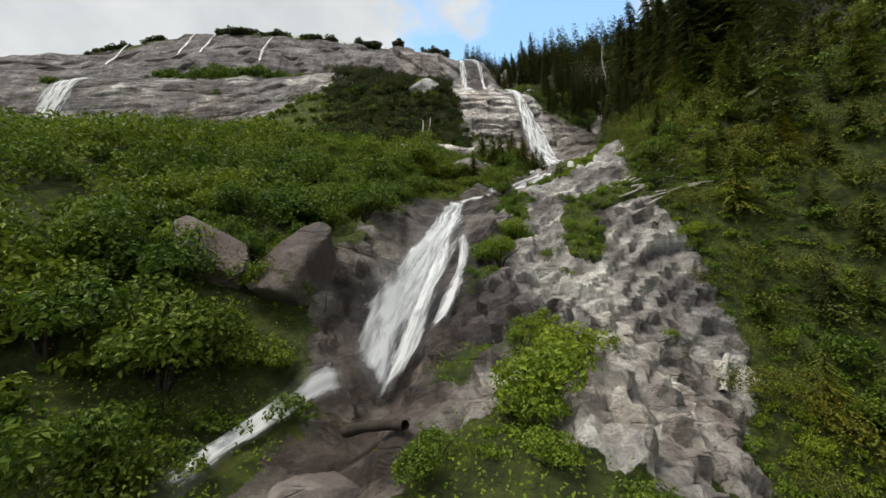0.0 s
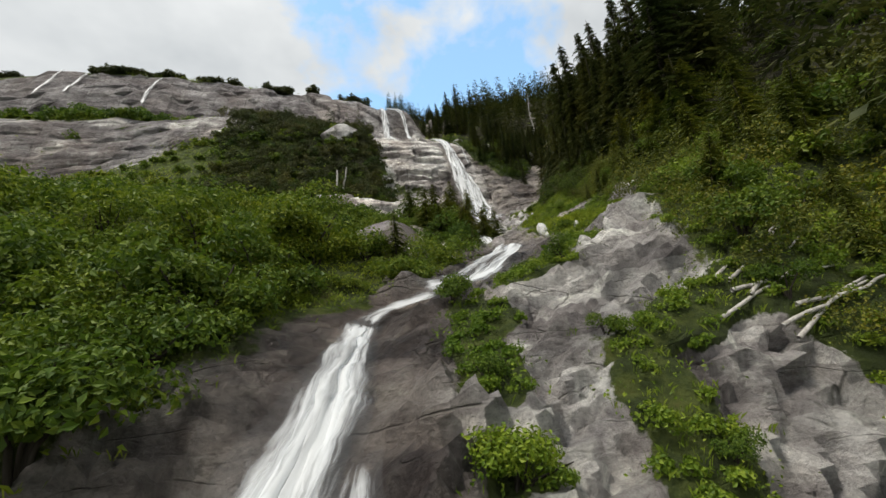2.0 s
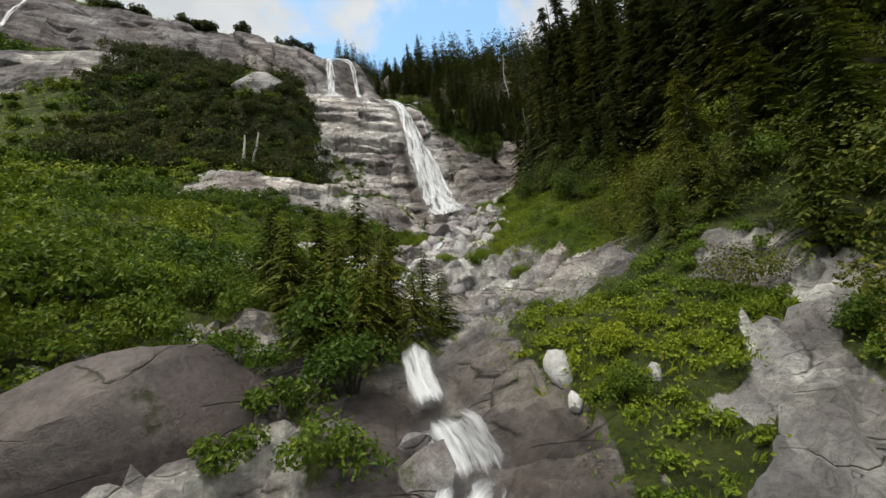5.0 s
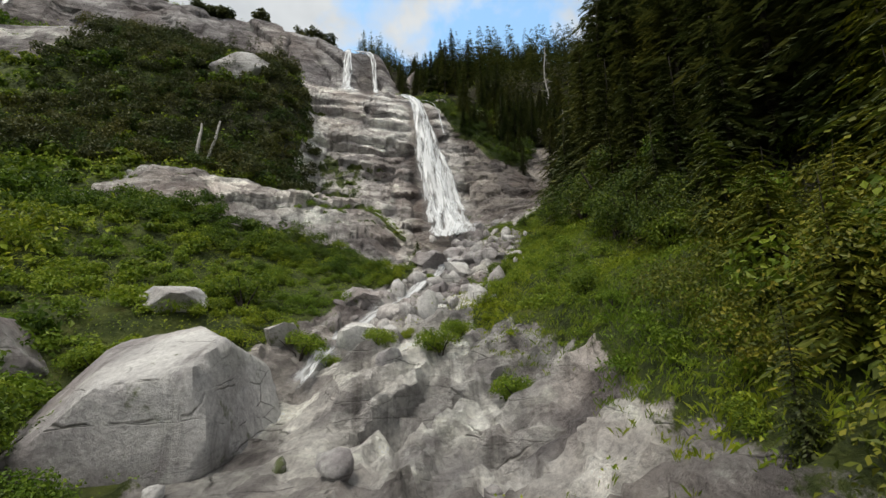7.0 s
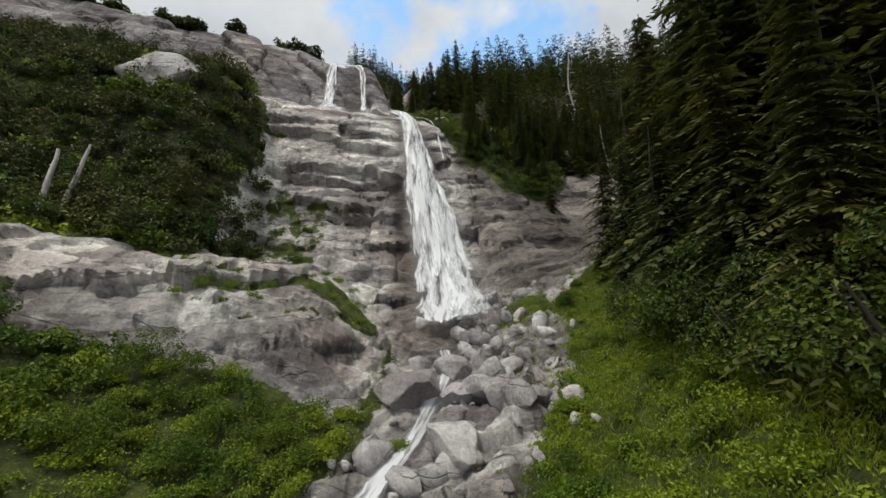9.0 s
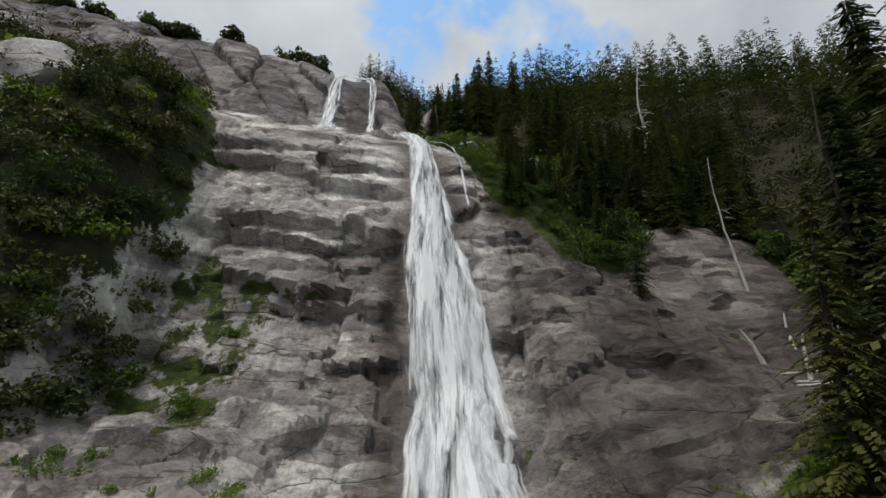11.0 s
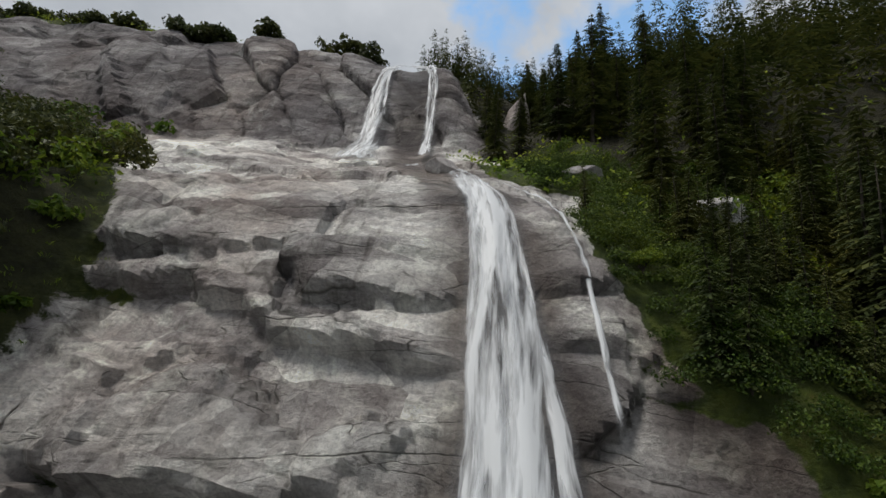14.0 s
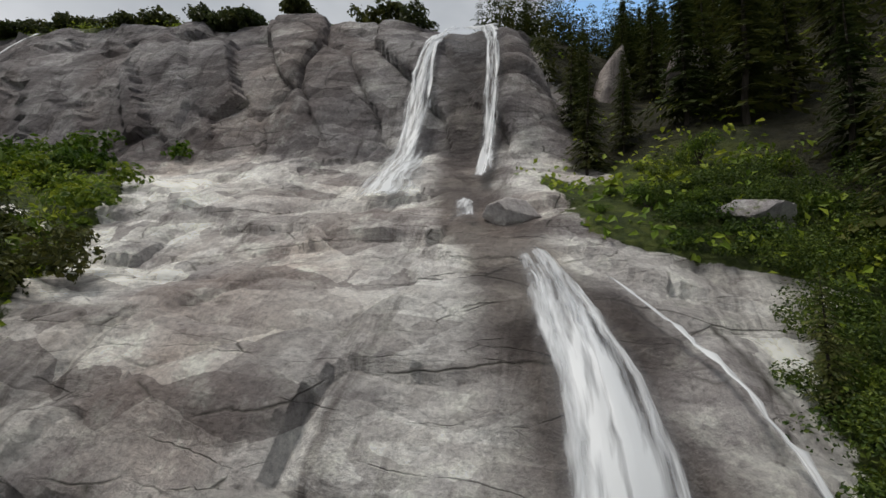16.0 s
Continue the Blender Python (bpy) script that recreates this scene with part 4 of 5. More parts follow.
def scatter_points(n, x0, x1, y0, y1, gap, accept, r):
    c = np.stack([r.uniform(x0, x1, n), r.uniform(y0, y1, n)], 1)
    c = c[r.random(n) < accept(c[:, 0], c[:, 1])]
    pts = np.full((len(c), 2), 1e6)
    k = 0
    for a in c:
        if np.min(np.sum((pts[: k + 1] - a) ** 2, 1)) > gap * gap:
            pts[k] = a
            k += 1
    return pts[:k]


r1 = np.random.default_rng(3)
TREES = scatter_points(7000, -30, 130, 26, 230, 2.9, forest_density, r1)
order = np.argsort(np.abs(TREES[:, 0] - 30) + 0.25 * np.abs(TREES[:, 1] - 110))
WOODS = [conifer_shape(70 + k, 1.0, 14, 0.22, 3, 0.34) for k in range(6)]
woods_v = []
for n, i in enumerate(order):
    x, y = TREES[i]
    d = x - float(line(STREAM_X, y))
    h = 8 + 9 * r1.random()
    kind = CONIFERS[n % 3]
    if d < 0:
        h *= 0.45
    elif d < 20 + 3 * r1.random() and y < 70:
        h, kind = 3.5 + 4 * r1.random(), CONIFERS[3] if r1.random() < 0.7 else kind
    elif 120 < y < 142 and d > 12:
        h = 9 + 7 * r1.random()
    elif y > 133 and d < 26:
        h *= 0.6
    z = float(top(x, y)) - 0.3
    if not clear(x, y, z + h * 0.5, h * 0.3):
        continue
    m = spot(x, y, z, h, r1, 0.03)
    if n < 55:
        put(kind, m)
    elif n < 950:
        v, f = WOODS[n % 6]
        woods_v.append(np.c_[v, np.ones(len(v))] @ np.array(m).T)
for n in range(150):
    x, y = r1.uniform(10, 62), r1.uniform(149.5, 160)
    v, f = WOODS[n % 6]
    woods_v.append(np.c_[v, np.ones(len(v))] @ np.array(spot(x, y, float(top(x, y)) - 0.3, 4.5 + 5 * r1.random(), r1, 0.03)).T)
v = np.concatenate(woods_v)[:, :3]
tagged(new("far_woods", mesh_from("far_woods", v, np.arange(len(v)).reshape(-1, 4), M_NEEDLE, False)), "dark green conifer forest on the valley side", "forest", kind="stuff")

# dark trees standing in the shrubs beside the tall fall
for k in range(26):
    x, y = 33.5 + 20 * ((k * 0.618) % 1.0) + r1.normal(), 114.0 + 0.55 * k + r1.normal()
    if x - float(line(STREAM_X, y)) > 14:
        put(CONIFERS[k % 3], spot(x, y, float(top(x, y)) - 0.3, 4.5 + 5.5 * r1.random(), r1, 0.03))
# the dark forest wall beside the meadow, with alders in front of it
for row, (back, low, high) in enumerate(((8.6, 9.0, 14.0), (12.6, 15.0, 22.0), (17.0, 18.0, 25.0))):
    for k in range(12):
        y = 46.0 + 4.1 * k + 1.6 * r1.random() + 1.3 * row
        x = float(np.interp(y, (46, 60, 76, 95), (17.5, 20.5, 23.5, 28.0))) + back + 1.5 * r1.random()
        h = low + (high - low) * r1.random()
        if row == 0 and y < 56:
            continue
        put(TALL[(k + row) % 2], spot(x, y, float(top(x, y)) - 0.4, h, r1, 0.03))
for x, y, h in ((37.5, 81, 26), (39.4, 83.8, 24), (36.4, 78.2, 22), (41.5, 80.5, 27), (43.5, 85, 25), (46, 82, 26), (44, 77, 26)):
    put(TALL[int(h) % 2], spot(x, y, float(top(x, y)) - 0.4, h, r1, 0.03))
for k in range(40):
    x, y = r1.uniform(38, 62), r1.uniform(115, 129)
    put(CONIFERS[k % 3], spot(x, y, float(top(x, y)) - 0.3, 6 + 5 * r1.random(), r1, 0.03))
# small conifers added to darken the shrubs here in place of forest shade
for k in range(46):
    x, y = 35.5 + 5.5 * r1.normal() * 0.8, 116.5 + 4.0 * r1.normal() * 0.8
    put(CONIFERS[k % 3], spot(x, y, float(top(x, y)) - 0.3, 3.0 + 3.0 * r1.random(), r1, 0.05))
for x, y, s in ((29.2, 64.5, 2.6), (30.0, 68.5, 3.0), (30.8, 73.0, 2.6), (32.2, 77.5, 3.0), (33.0, 82.0, 2.4), (28.6, 60.5, 2.2)):
    put(ALDER, spot(x, y, float(top(x, y)) - 0.2, s, r1, 0.06))

for x, y, h in ((3.0, 37.6, 3.4), (8.6, 50.2, 5.4), (7.2, 49.4, 5.0), (9.9, 48.6, 4.6), (9.2, 47.0, 4.2), (11.2, 48.4, 3.4), (7.8, 47.6, 4.4), (11.6, 47.0, 2.8), (10.4, 46.2, 3.2), (8.6, 45.8, 3.4), (6.2, 48.0, 4.4), (5.0, 50.6, 5.0), (20.0, 88.5, 2.2), (9.4, 51.6, 4.4), (7.0, 46.2, 3.4)):
    put(CONIFERS[3], spot(x, y, float(top(x, y)) - 0.2, h, r1, 0.03))

# cedars and young conifers crowding the bank below the forest wall
for k, (x, y, h) in enumerate(((24.4, 47.2, 4.6), (26.0, 49.4, 5.6), (24.8, 51.6, 4.2), (27.4, 46.2, 6.0), (28.2, 52.0, 6.0), (23.6, 44.4, 4.6), (26.2, 54.4, 4.6), (29.6, 49.0, 7.0), (22.6, 41.4, 4.4), (24.6, 39.2, 5.6), (21.4, 38.0, 3.4), (23.4, 35.8, 4.6),
                              (26.4, 42.6, 6.6), (26.8, 36.6, 6.4), (29.4, 40.2, 7.6), (29.8, 45.0, 7.6), (25.6, 33.4, 5.2), (22.0, 33.0, 3.6), (31.4, 54.2, 8.0), (27.6, 56.6, 5.0), (21.6, 47.4, 2.6), (22.8, 48.8, 3.2), (21.0, 45.6, 2.2), (22.2, 44.6, 3.0), (23.4, 46.6, 3.6), (22.0, 50.2, 2.6), (23.6, 50.6, 3.4))):
    put(CONIFERS[3] if k % 5 else CONIFERS[k % 3], spot(x, y, float(top(x, y)) - 0.3, h, r1, 0.05))
for k, (x, y) in enumerate(scatter_points(400, 15, 33, 12, 36, 2.0, lambda x, y: (1 - rockiness(x, y)) * step(x - line(STREAM_X, y), 14, 17), r1)):
    h = 2.4 + 2.6 * r1.random()
    put(CONIFERS[3] if k % 4 else CONIFERS[k % 3], spot(x, y, float(top(x, y)) - 0.2, h, r1, 0.06))

r2 = np.random.default_rng(5)
GREEN = scatter_points(7000, -85, 62, -8, 134, 1.9, lambda x, y: (1 - rockiness(x, y)) ** 2 * (1 - 0.6 * forest_density(x, y)), r2)
axis = np.interp(GREEN[:, 1], (0, 30, 60, 110), (0, 4, 19, 23))
off_axis = np.abs(GREEN[:, 0] - axis) + 0.2 * np.maximum(0, GREEN[:, 1] - 75)
keep = np.argsort(off_axis)
far_v = []
for x, y, s, k in ((3.2, 12.6, 1.9, 2), (4.6, 13.8, 1.6, 2), (2.4, 11.2, 1.3, 2), (3.2, 22.2, 1.5, 2), (4.4, 24.0, 1.2, 2), (-11.0, 16.0, 2.2, 0), (-7.6, 21.6, 2.2, 1), (-10, 14, 2.4, 3), (-4.4, 24, 2.0, 0), (-3.0, 28, 2.2, 3), (-2.2, 32, 2.4, 3),
                  (-1.4, 36, 2.6, 0), (-2.8, 30.5, 1.8, 0), (-4.8, 33, 2.2, 3), (-5, 29, 2.1, 0), (-3.6, 26.4, 1.7, 1), (-2.2, 39.5, 2.3, 3), (0.4, 37.6, 1.5, 2), (-6.5, 37, 2.4, 0), (-0.4, 47.5, 2.2, 1), (1.4, 37.6, 1.6, 1), (8.2, 44.5, 1.6, 0), (7.6, 47.2, 2.2, 1), (5.8, 50.0, 2.6, 3), (18.6, 63.0, 1.2, 2), (21.0, 60.0, 1.1, 2), (12.2, 66.5, 1.4, 2), (8.5, 70.0, 2.0, 0), (20.5, 82.0, 0.8, 2), (5.6, 56.6, 1.8, 0), (4.2, 58.4, 2.0, 3), (6.6, 55.0, 1.5, 1), (3.4, 56.0, 2.0, 0), (7.6, 56.4, 1.1, 2), (13.6, 66.2, 0.8, 2), (15.8, 63.4, 0.9, 2), (19.6, 64.2, 1.0, 2)):
    z = float(top(x, y)) - 0.1
    put(BUSHES[k], spot(x, y, z, s, r2, 0.1))
for n, i in enumerate(keep):
    x, y = GREEN[i]
    d = x - float(line(STREAM_X, y))
    s = 0.95 + 1.35 * r2.random() ** 2
    if d < -7 and y < 62:
        s *= 1.25
    if 0 < d < 13 or (y > 104 and -20 < d < 6) or -5 < d < 0:
        s *= 0.55
    elif 66 < y < 92 and -18 < d < 13:
        s *= 0.5
    z = float(top(x, y)) - 0.1
    if not clear(x, y, z + 0.5 * s, s):
        continue
    m = spot(x, y, z, s, r2, 0.15)
    if n < 220:
        put(BUSHES[n % 4], m)
    else:
        v, f = bush_shape(int(260 + 320 * s), 0.18 / s, 900 + n % 40, 1.0) if off_axis[i] < 17 else bush_shape(230, (0.28 if off_axis[i] < 32 else 0.44) / s, 900 + n % 40, 1.0)
        far_v.append(np.c_[v, np.ones(len(v))] @ np.array(m).T)
if far_v:
    v = np.concatenate(far_v)[:, :3]
    tagged(new("thicket", mesh_from("thicket", v, np.arange(len(v)).reshape(-1, 4), M_LEAF, False)), "dense green thicket of shrubs covering the slope", "shrubs", kind="stuff")


# dense shrubs on the spur, beside the tall fall and at the foot of the slope
def dense(name, label, n, x0, x1, y0, y1, gap, size, mat, seed, inside, count=230, leaf=0.27, tall=1.0):
    r = np.random.default_rng(seed)
    out = []
    for k, (x, y) in enumerate(scatter_points(n, x0, x1, y0, y1, gap, inside, r)):
        s, z = size * (0.6 + 0.8 * r.random()), float(top(x, y)) - 0.1
        if clear(x, y, z + 0.5 * s, s):
            close = abs(x - np.interp(y, (0, 30, 60, 110), (0, 4, 19, 23))) < 13
            v, f = bush_shape(int(count * (s / size) ** 1.5 * (2.4 if close else 1)), leaf * (0.58 if close else 1) / s, 950 + k % 30, tall)
            out.append(np.c_[v, np.ones(len(v))] @ np.array(spot(x, y, z, s, r, 0.15)).T)
    v = np.concatenate(out)[:, :3]
    tagged(new(name, mesh_from(name, v, np.arange(len(v)).reshape(-1, 4), mat, False)), label, "shrubs", kind="stuff")


def spur(x, y):
    d = x - line(STREAM_X, y)
    return step(-d, np.interp(y, (106, 110), (16.5, 20.5)), np.interp(y, (106, 110), (18, 22))) * step(y, 91, 94) * (1 - step(y, 116, 120)) * (1 - step(-d, 45, 55))


def green_only(x, y):
    return (1 - rockiness(x, y)) ** 2


# needle colour on the face: dark trees, and the shadow under the overhang
dense("spur_thicket", "dark dense trees and shrubs on the rock spur", 3600, -40, 8, 90, 120, 1.05, 1.5, M_NEEDLE, 61, spur, 360, 0.27, 1.7)
dense("spur_shrubs", "mid green leafy shrubs among the dark trees of the spur", 420, -40, 6, 91, 112, 1.6, 1.3, M_ALDER, 74, spur, 300, 0.22, 1.9)
dense("spur_turf", "bright green shrubs on top of the rock spur", 500, -32, 4, 111, 124, 0.8, 0.55, M_HERB, 62, lambda x, y: green_only(x, y) * step(y, 113, 116), 200, 0.14)
dense("cliff_shrubs", "fresh green shrubs beside the tall waterfall", 7000, 25, 56, 106, 132, 0.8, 1.15, M_ALDER, 63, lambda x, y: green_only(x, y) * (1 - step(y, 128, 132)), 300, 0.19)
dense("slope_shrubs", "leafy green shrubs beside the rock slab", 900, -9, 8, 24, 50, 1.15, 1.1, M_LEAF, 68, lambda x, y: step(line(STREAM_X, y) - x, 2.4, 4.0) * (1 - step(((x - 2.2) / 3.6) ** 2 + ((y - 41.5) / 2.4) ** 2, 1.3, 0.9)), 260, 0.24)
dense("slab_shrubs", "small fresh green shrubs in the cracks of the slabs", 4200, 1, 22, 10, 46, 0.5, 0.42, M_HERB, 69, lambda x, y: green_only(x, y) * step(x - line(STREAM_X, y), 2.5, 4.0), 90, 0.17)
dense("meadow_shrubs", "fresh green low shrubs on the meadow below the ledge", 1500, -6, 21, 64, 85, 1.1, 0.75, M_HERB, 67, lambda x, y: green_only(x, y) * step(line(STREAM_X, y) - x, 1.5, 4), 260, 0.17)
dense("meadow_shrubs", "low green plants among the grass of the bank", 1700, 19, 34, 52, 92, 0.85, 0.55, M_HERB, 70, lambda x, y: green_only(x, y) * step(x - line(STREAM_X, y), 4, 6) * (1 - step(x - line(STREAM_X, y), 13, 16)), 110, 0.17)
dense("bank_shrubs", "green shrubs along the foot of the slope", 700, -16, -4, -2, 34, 1.1, 1.2, M_LEAF, 64, green_only, 320, 0.24)
dense("bank_shrubs", "yellow-green shrubs along the forest edge", 2200, 13, 36, 8, 68, 1.5, 1.5, M_CEDAR, 65, lambda x, y: green_only(x, y) * step(x - line(STREAM_X, y), np.interp(y, (20, 36, 44, 48), (10, 6, 7.5, 10.5)), np.interp(y, (20, 36, 44, 48), (13, 8.5, 10, 12.5))) * (1 - step(y, 54, 60)), 430, 0.155, 1.4)

dense("bank_shrubs", "dense green alder shrubs on the open slope", 1500, -48, -10, 6, 62, 1.5, 1.6, M_LEAF, 73, lambda x, y: green_only(x, y) * step(line(STREAM_X, y) - x, 9, 11), 260, 0.24, 1.2)
dense("bench_shrubs", "dark green shrubs at the foot of the rock bench", 700, -16, 21, 79, 84, 1.0, 1.0, M_LEAF, 71, lambda x, y: step(line(STREAM_X, y) - x, 3.5, 6), 330, 0.17, 1.3)
dense("bench_shrubs", "low green shrubs on top of the rock bench", 700, -20, 20, 87, 97, 0.9, 0.55, M_HERB, 72, lambda x, y: step(line(STREAM_X, y) - x, 5, 8) * step(smooth_noise(np.stack([x, y, 0 * x], 1), 4, 18, 2), 0.0, 0.2), 120, 0.15)
dense("shelf_shrubs", "dark green shrubs on the shelf of the far cliff", 1100, -120, -16, 118, 136, 2.0, 2.0, M_LEAF, 66, lambda x, y: step(smooth_noise(np.stack([x, y, 0 * x], 1), 14, 8, 2), -0.1, 0.15), 130, 0.6)

# shrubs along the rim of the high cliff
rim_v = []
for n in range(150):
    x = r2.uniform(-135, 4)
    y = 150.5 + r2.normal() * 1.2
    if smooth_noise(np.array([[x, 0.0, 0.0]]), 9, 5)[0] < -0.15:
        continue
    s = 1.2 + 1.6 * r2.random()
    v, f = bush_shape(230, 0.28, 900 + n % 40, 1.0)
    rim_v.append(np.c_[v, np.ones(len(v))] @ np.array(spot(x, y, float(top(x, y)), s, r2)).T)
v = np.concatenate(rim_v)[:, :3]
tagged(new("rim_shrubs", mesh_from("rim_shrubs", v, np.arange(len(v)).reshape(-1, 4), M_NEEDLE, False)), "dark shrubs along the rim of the high cliff", "shrubs", kind="stuff")


# ground plants
def herbs(name, label, n, x0, x1, y0, y1, size, seed, spread, skip=0):
    r = np.random.default_rng(seed)
    gx, gy = r.uniform(x0, x1, n), r.uniform(y0, y1, n)
    ok = r.random(n) < (1 - rockiness(gx, gy)) ** 1.3 * (1 - 0.85 * forest_density(gx, gy))
    if skip:
        ok &= np.min((gx[:, None] - FINE[None, ::4, 0]) ** 2 + (gy[:, None] - FINE[None, ::4, 1]) ** 2, axis=1) > skip**2
    gx, gy = gx[ok], gy[ok]
    count = 9 if size < 0.2 else 7
    c = np.repeat(np.stack([gx, gy, top(gx, gy)], 1), count, 0)
    c = c + r.normal(size=c.shape) * (spread, spread, 0.4 * spread) + (0, 0, 0.5 * spread)
    v, f = leaves(c, np.tile((0.0, -0.9, 0.35), (len(c), 1)), np.full(len(c), size), r)
    tagged(new(name, mesh_from(name, v, f, M_HERB, False)), label, "plants", kind="stuff")


herbs("undergrowth", "low green herbs and ferns between the rocks", 26000, -13, 38, -6, 100, 0.09, 9, 0.30)
herbs("meadow_plants", "bright green herbs and low shrubs on the far slope", 22000, -75, 60, 20, 152, 0.36, 10, 0.6, 24)


def grass(name, label, n, x0, x1, y0, y1, seed, inside):
    """Tufts of narrow bent blades."""
    r = np.random.default_rng(seed)
    gx, gy = r.uniform(x0, x1, n), r.uniform(y0, y1, n)
    ok = r.random(n) < (1 - rockiness(gx, gy)) * inside(gx, gy)
    gx, gy = gx[ok], gy[ok]
    c = np.repeat(np.stack([gx, gy, top(gx, gy)], 1), 8, 0) + r.normal(size=(8 * len(gx), 3)) * (0.12, 0.12, 0)
    k = len(c)
    a, h = r.random(k) * 6.283, 0.10 + 0.15 * r.random(k)
    side = np.stack([np.cos(a), np.sin(a), 0 * a], 1) * 0.010
    lean = np.stack([r.normal(size=k) * 0.3, r.normal(size=k) * 0.3 - 0.15, 0 * a], 1) * h[:, None]
    up = np.array([0, 0, 1.0])
    v = np.stack([c - side, c + side, c + lean * 0.6 + up * h[:, None] * 0.7 + side * 0.7, c + lean * 1.6 + up * h[:, None]], 1).reshape(-1, 3)
    tagged(new(name, mesh_from(name, v, np.arange(len(v)).reshape(-1, 4), M_GRASS, False)), label, "grass", kind="stuff")


grass("grass", "bright green grass on the steep bank", 26000, 20, 42, 50, 96, 41, lambda x, y: step(x - line(STREAM_X, y), 3, 5) * (1 - step(x - line(STREAM_X, y), 15, 19)))
grass("grass", "yellow-green grass tufts among the slabs", 6000, -4, 20, 10, 56, 42, lambda x, y: 1.0 + 0 * x)
grass("grass", "green grass on the ledges of the spur", 5000, -24, 12, 96, 126, 43, lambda x, y: 1.0 + 0 * x)

# ------------------------------------------------------------ loose rocks and dead wood
def boulder_mesh(seed, planes=14, level=5, mat=None):
    """A broken block: an angular solid cut by random planes, with a rough skin."""
    r = np.random.default_rng(seed)
    bm = bmesh.new()
    bmesh.ops.create_icosphere(bm, subdivisions=level, radius=1)
    v = np.array([w.co for w in bm.verts])
    f = np.array([[w.index for w in q.verts] for q in bm.faces])
    bm.free()
    nrm = r.normal(size=(planes, 3))
    nrm /= np.linalg.norm(nrm, axis=1, keepdims=True)
    far = 0.62 + 0.3 * r.random(planes)
    dots = v @ nrm.T
    rad = np.min(np.where(dots > 0.05, far / np.maximum(dots, 0.05), 1.25), axis=1)
    v = v * np.minimum(rad, 1.25)[:, None]
    v = v * (1 + 0.05 * smooth_noise(v + seed, 0.5, seed, 5))[:, None]
    me = mesh_from("boulder", v, f, mat or M_STONE, True)
    me.set_sharp_from_angle(angle=radians(50))
    return me


STONES = [boulder_mesh(200 + k) for k in range(3)] + [boulder_mesh(210 + k, 14, 5, M_WET) for k in range(2)] + [boulder_mesh(221, 30, 5)]
SMALL = [boulder_mesh(300 + k, 12, 2) for k in range(4)]


def boulder(x, y, z, size, turn, label, mesh):
    ob = new("boulder", mesh)
    ob.matrix_world = Matrix.LocRotScale((x, y, z), Euler(turn), Vector(size))
    return tagged(ob, label, "rock", "boulders along the stream")


for x, y, dz, size, turn, label, k in (
    (8.5, 62.0, -0.6, (5.0, 4.6, 5.4), (0.1, 0.42, 0.9), "huge pale grey granite boulder beside the cascade", 5),
    (-6.4, 18.8, -0.1, (2.5, 1.9, 2.0), (0.5, 0.2, 0.9), "dark angular boulder overhanging the fall's gully", 3),
    (-9.6, 18.0, 0.0, (2.0, 1.8, 1.6), (0.1, 0.6, 0.2), "dark grey rock block under bushes", 4),
    (-2.9, 11.2, 0.2, (1.3, 1.1, 0.8), (0.1, 0.2, 0.5), "brown wet boulder at the foot of the fall", 4),
    (2.6, 43.2, 0.0, (4.2, 2.4, 1.6), (0.5, 0.1, 0.2), "broad dark grey rock slab with orange lichen", 3),
    (1.0, 63.6, 0.2, (2.8, 2.4, 2.6), (0.3, 0.4, 0.1), "grey boulder among green bushes", 2),
    (21.0, 85.5, 0.5, (1.9, 1.5, 1.3), (0.1, 0.1, 0.6), "rounded grey boulder at the foot of the tall fall", 0),
    (22.8, 80.5, 0.2, (1.8, 1.4, 1.0), (0.3, 0.1, 1.6), "grey boulder in the stream bed", 2),
    (15.2, 74.6, 0.3, (2.0, 1.6, 1.2), (0.2, 0.3, 0.3), "pale angular boulder beside the stream", 0),
    (24.0, 87.5, 0.3, (1.3, 1.2, 1.0), (0.6, 0.3, 2.1), "grey boulder under the tall fall", 1),
    (5.8, 67.6, 0.4, (1.4, 1.1, 0.9), (0.2, 0.1, 0.8), "pale flat boulder in the green meadow", 0),
    (-3.2, 104.8, 0.8, (4.4, 2.6, 2.4), (0.1, 0.1, 0.2), "pale rock outcrop on top of the wooded spur", 2),
    (36.0, 123.5, 0.3, (2.2, 1.6, 1.2), (0.1, 0.3, 0.4), "pale rock ledge below the conifers", 1),
    (47.5, 121.5, 0.3, (2.6, 1.8, 1.3), (0.2, 0.1, 0.2), "pale rock ledge below the conifers", 2),
    (23.6, 148.6, -1.0, (2.8, 2.2, 4.6), (0.1, 0.12, 0.3), "brown rock buttress among the dark conifers", 3),
    (31.5, 146.8, -0.5, (4.0, 3.0, 4.6), (0.1, -0.1, 0.8), "grey rock buttress among the dark conifers", 4),
    (17.8, 126.6, 0.2, (1.6, 1.2, 1.0), (0.2, 0.1, 0.4), "grey block beside the lip of the tall fall", 5),
    (28.5, 127.6, 0.3, (1.9, 1.3, 0.9), (0.1, 0.2, 0.9), "pale rounded boulder among green shrubs", 0),
):
    boulder(x, y, float(top(x, y)) + dz, size, turn, label, STONES[k])
r4 = np.random.default_rng(12)
for n in range(270):
    y = r4.uniform(67, 97) if n < 255 else r4.uniform(36, 64)
    off = r4.normal() * 2.4 + 2.8
    off += math.copysign(1.0, off) if abs(off) < 0.9 else 0
    x = float(line(STREAM_X, y)) + off
    sz = 0.25 + 0.75 * r4.random() ** 2.5
    boulder(x, y, float(top(x, y)) + 0.2 * sz, (sz * 1.2, sz, sz * 0.8), r4.random(3) * 6, "grey loose granite block in the stream bed", SMALL[n % 4])


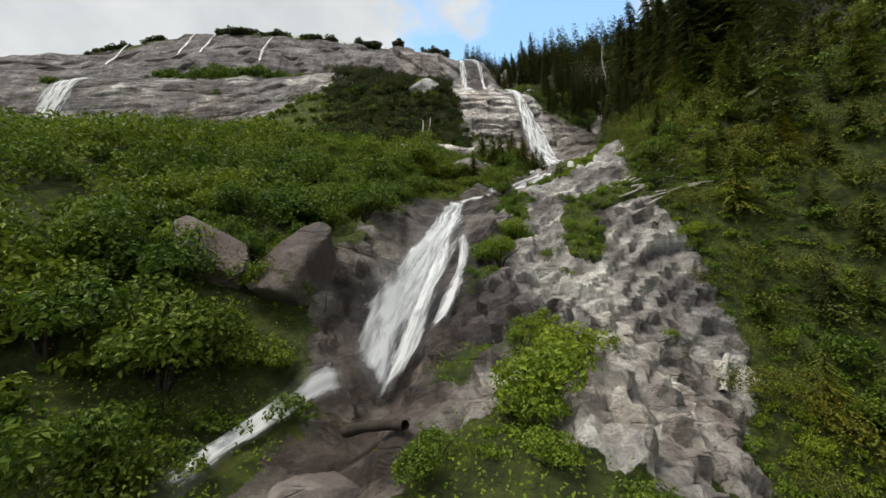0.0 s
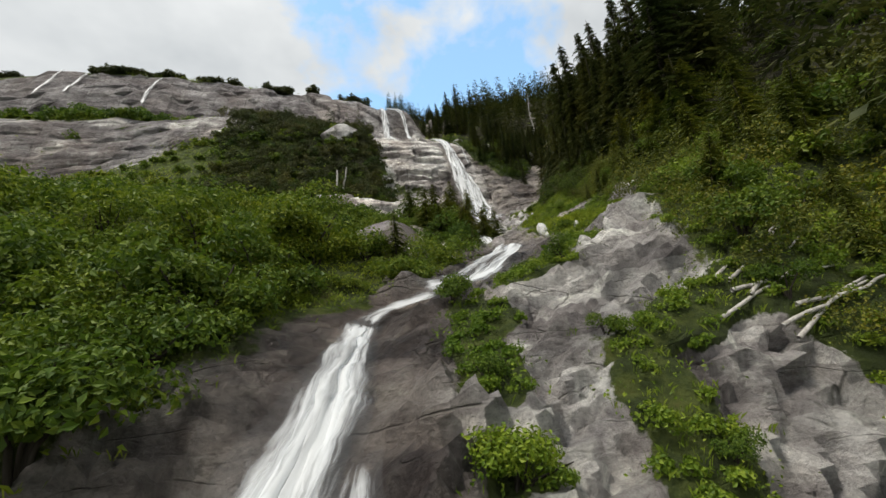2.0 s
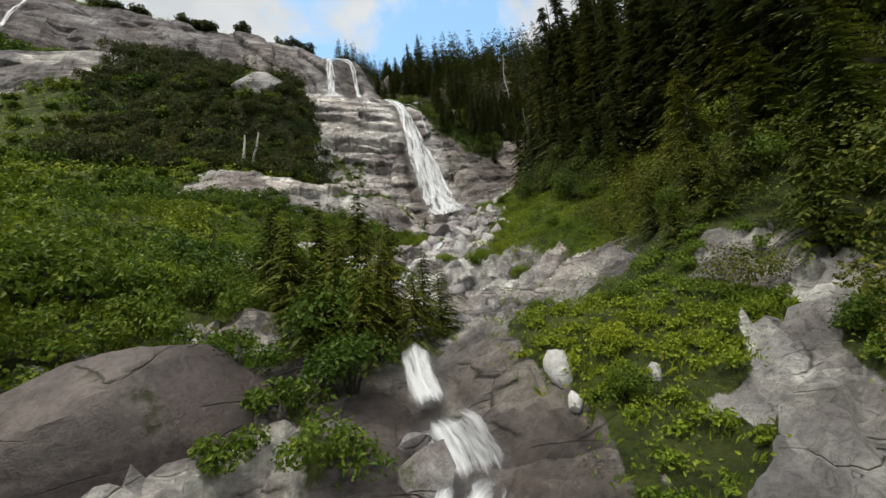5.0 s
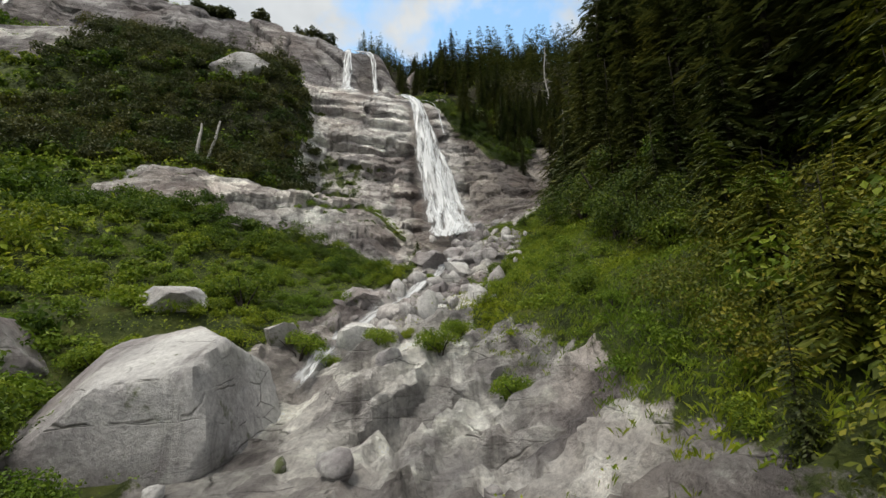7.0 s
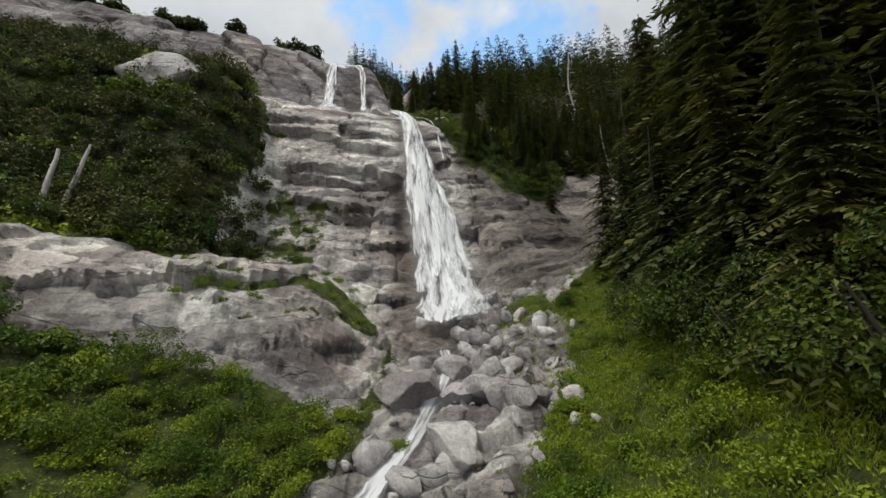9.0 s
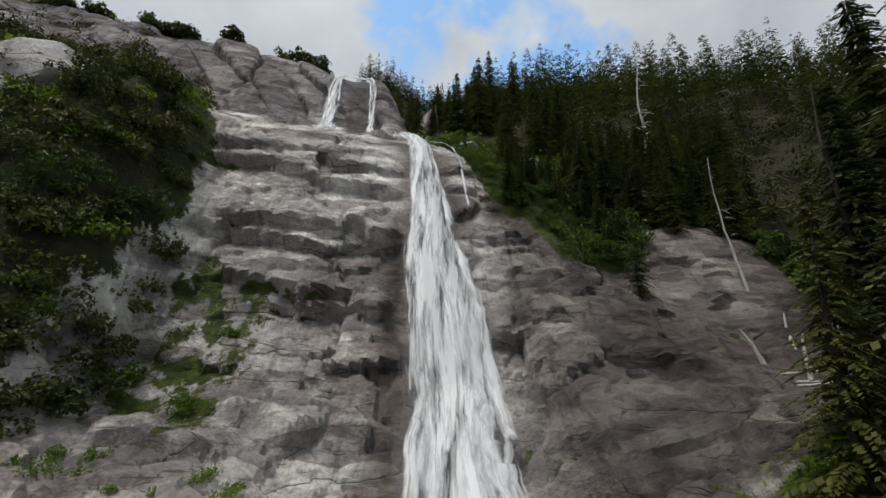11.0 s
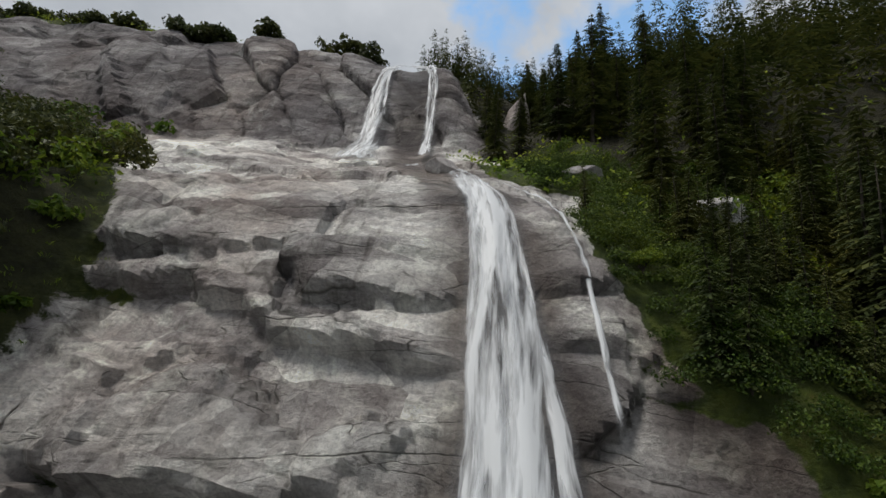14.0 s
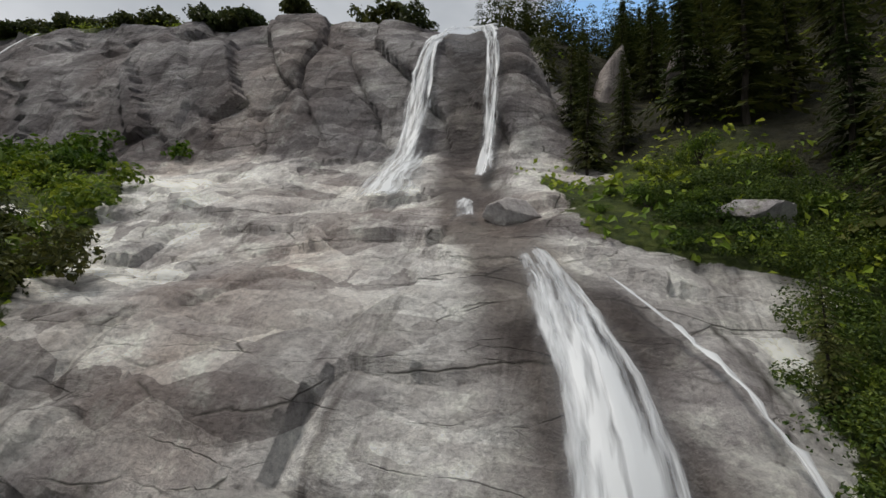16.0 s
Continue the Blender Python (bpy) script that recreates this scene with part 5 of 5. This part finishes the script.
def dead_wood(name, label, a, b, r0, r1_, seed, limbs=0, category="log", mat=None):
    """A bare weathered trunk from a to b, bent a little, with broken limbs."""
    r = np.random.default_rng(seed)
    a, b = np.array(a, float), np.array(b, float)
    t = np.linspace(0, 1, 9)[:, None]
    ln = np.linalg.norm(b - a)
    pts = a + (b - a) * t + 0.012 * ln * r.normal(size=(9, 3)).cumsum(0) * np.sin(t * 3.14)
    v, f = tube(pts, r0 + (r1_ - r0) * t[:, 0] ** 0.8, 8)
    root = tagged(new(name, mesh_from(name, v, f, mat or M_DEAD)), label, category)
    for _ in range(limbs):
        k = r.uniform(0.3, 0.95)
        p = a + (b - a) * k
        o = r.normal(size=3)
        o[2] = abs(o[2]) * 0.3 - 0.25
        o *= ln * 0.09 * (1.1 - k) / np.linalg.norm(o) * r.uniform(0.6, 1.8)
        v, f = tube([p, p + o * 0.5, p + o + (0, 0, -0.1 * ln * 0.1)], (r0 * 0.25, r0 * 0.18, r0 * 0.05), 5)
        part("limb", mesh_from("limb", v, f, mat or M_DEAD), root)
    return root


def on(x, y, dz=0.0):
    return (x, y, float(top(x, y)) + dz)


dead_wood("log", "short bleached log lying on the rock slab", on(12.0, 18.6, 0.2), on(13.3, 20.1, 0.35), 0.17, 0.14, 1)
dead_wood("log", "wet brown log wedged at the foot of the fall", on(-3.2, 14.2, 1.0), on(-0.9, 11.2, 0.5), 0.2, 0.14, 2, mat=M_BARK)
dead_wood("snag", "bleached dead standing trunk with broken top", on(-4.6, 93.4, -0.3), on(-4.2, 93.6, 5.2), 0.3, 0.12, 3, 3, "dead tree")
dead_wood("snag", "bleached dead standing trunk with broken top", on(-3.4, 93.8, -0.3), on(-2.4, 94.0, 5.8), 0.26, 0.1, 4, 3, "dead tree")
dead_wood("snag", "tall grey dead conifer with bare limbs", on(52.4, 127.1, -0.3), (52.6, 127.3, 103.0), 0.3, 0.05, 5, 26, "dead tree")
dead_wood("snag", "leaning grey dead trunk at the forest edge", on(49.6, 110.5, -0.3), (47.6, 110.2, 78.0), 0.14, 0.04, 6, 6, "dead tree")
for n, (x, y, tx, ty, tz) in enumerate(((43.5, 94.5, -1.2, 3.0, 5.5), (43.4, 96.5, -0.6, 1.0, 3.6), (45.5, 102.0, 0.4, 0.5, 3.2), (47.5, 105.0, 0.5, 0.8, 2.6), (44.5, 104.0, -1.0, 0.5, 2.4))):
    p = on(x, y, -0.2)
    dead_wood("snag", "splintered bleached trunk leaning on the rocks", p, (p[0] + tx, p[1] + ty, p[2] + tz), 0.2, 0.05, 20 + n, 2, "dead tree")
for n in range(7):
    x, y = 40 + 1.3 * n + r4.normal(), 98 + r4.normal() * 3
    a = r4.normal() * 0.6
    dead_wood("log", "bleached driftwood log among the boulders", on(x, y, 0.3), on(x + 3 * math.cos(a), y + 2 * math.sin(a), 0.5), 0.09, 0.05, 40 + n, 1)
for n in range(8):
    jx, jy = 14.6 + 0.5 * r4.normal(), 25.6 + 0.28 * n
    dead_wood("log", "grey dead branch in a jam of driftwood", on(jx - 1.9, jy - 0.3, 0.12), on(jx + 1.9, jy + 0.5 * r4.normal(), 0.3), 0.07, 0.04, 60 + n, 0)

# patterns for the copies stay out of the place
for ob in BUSHES + CONIFERS + TALL + [ALDER]:
    for o in (*ob.children_recursive, ob):
        bpy.data.objects.remove(o)
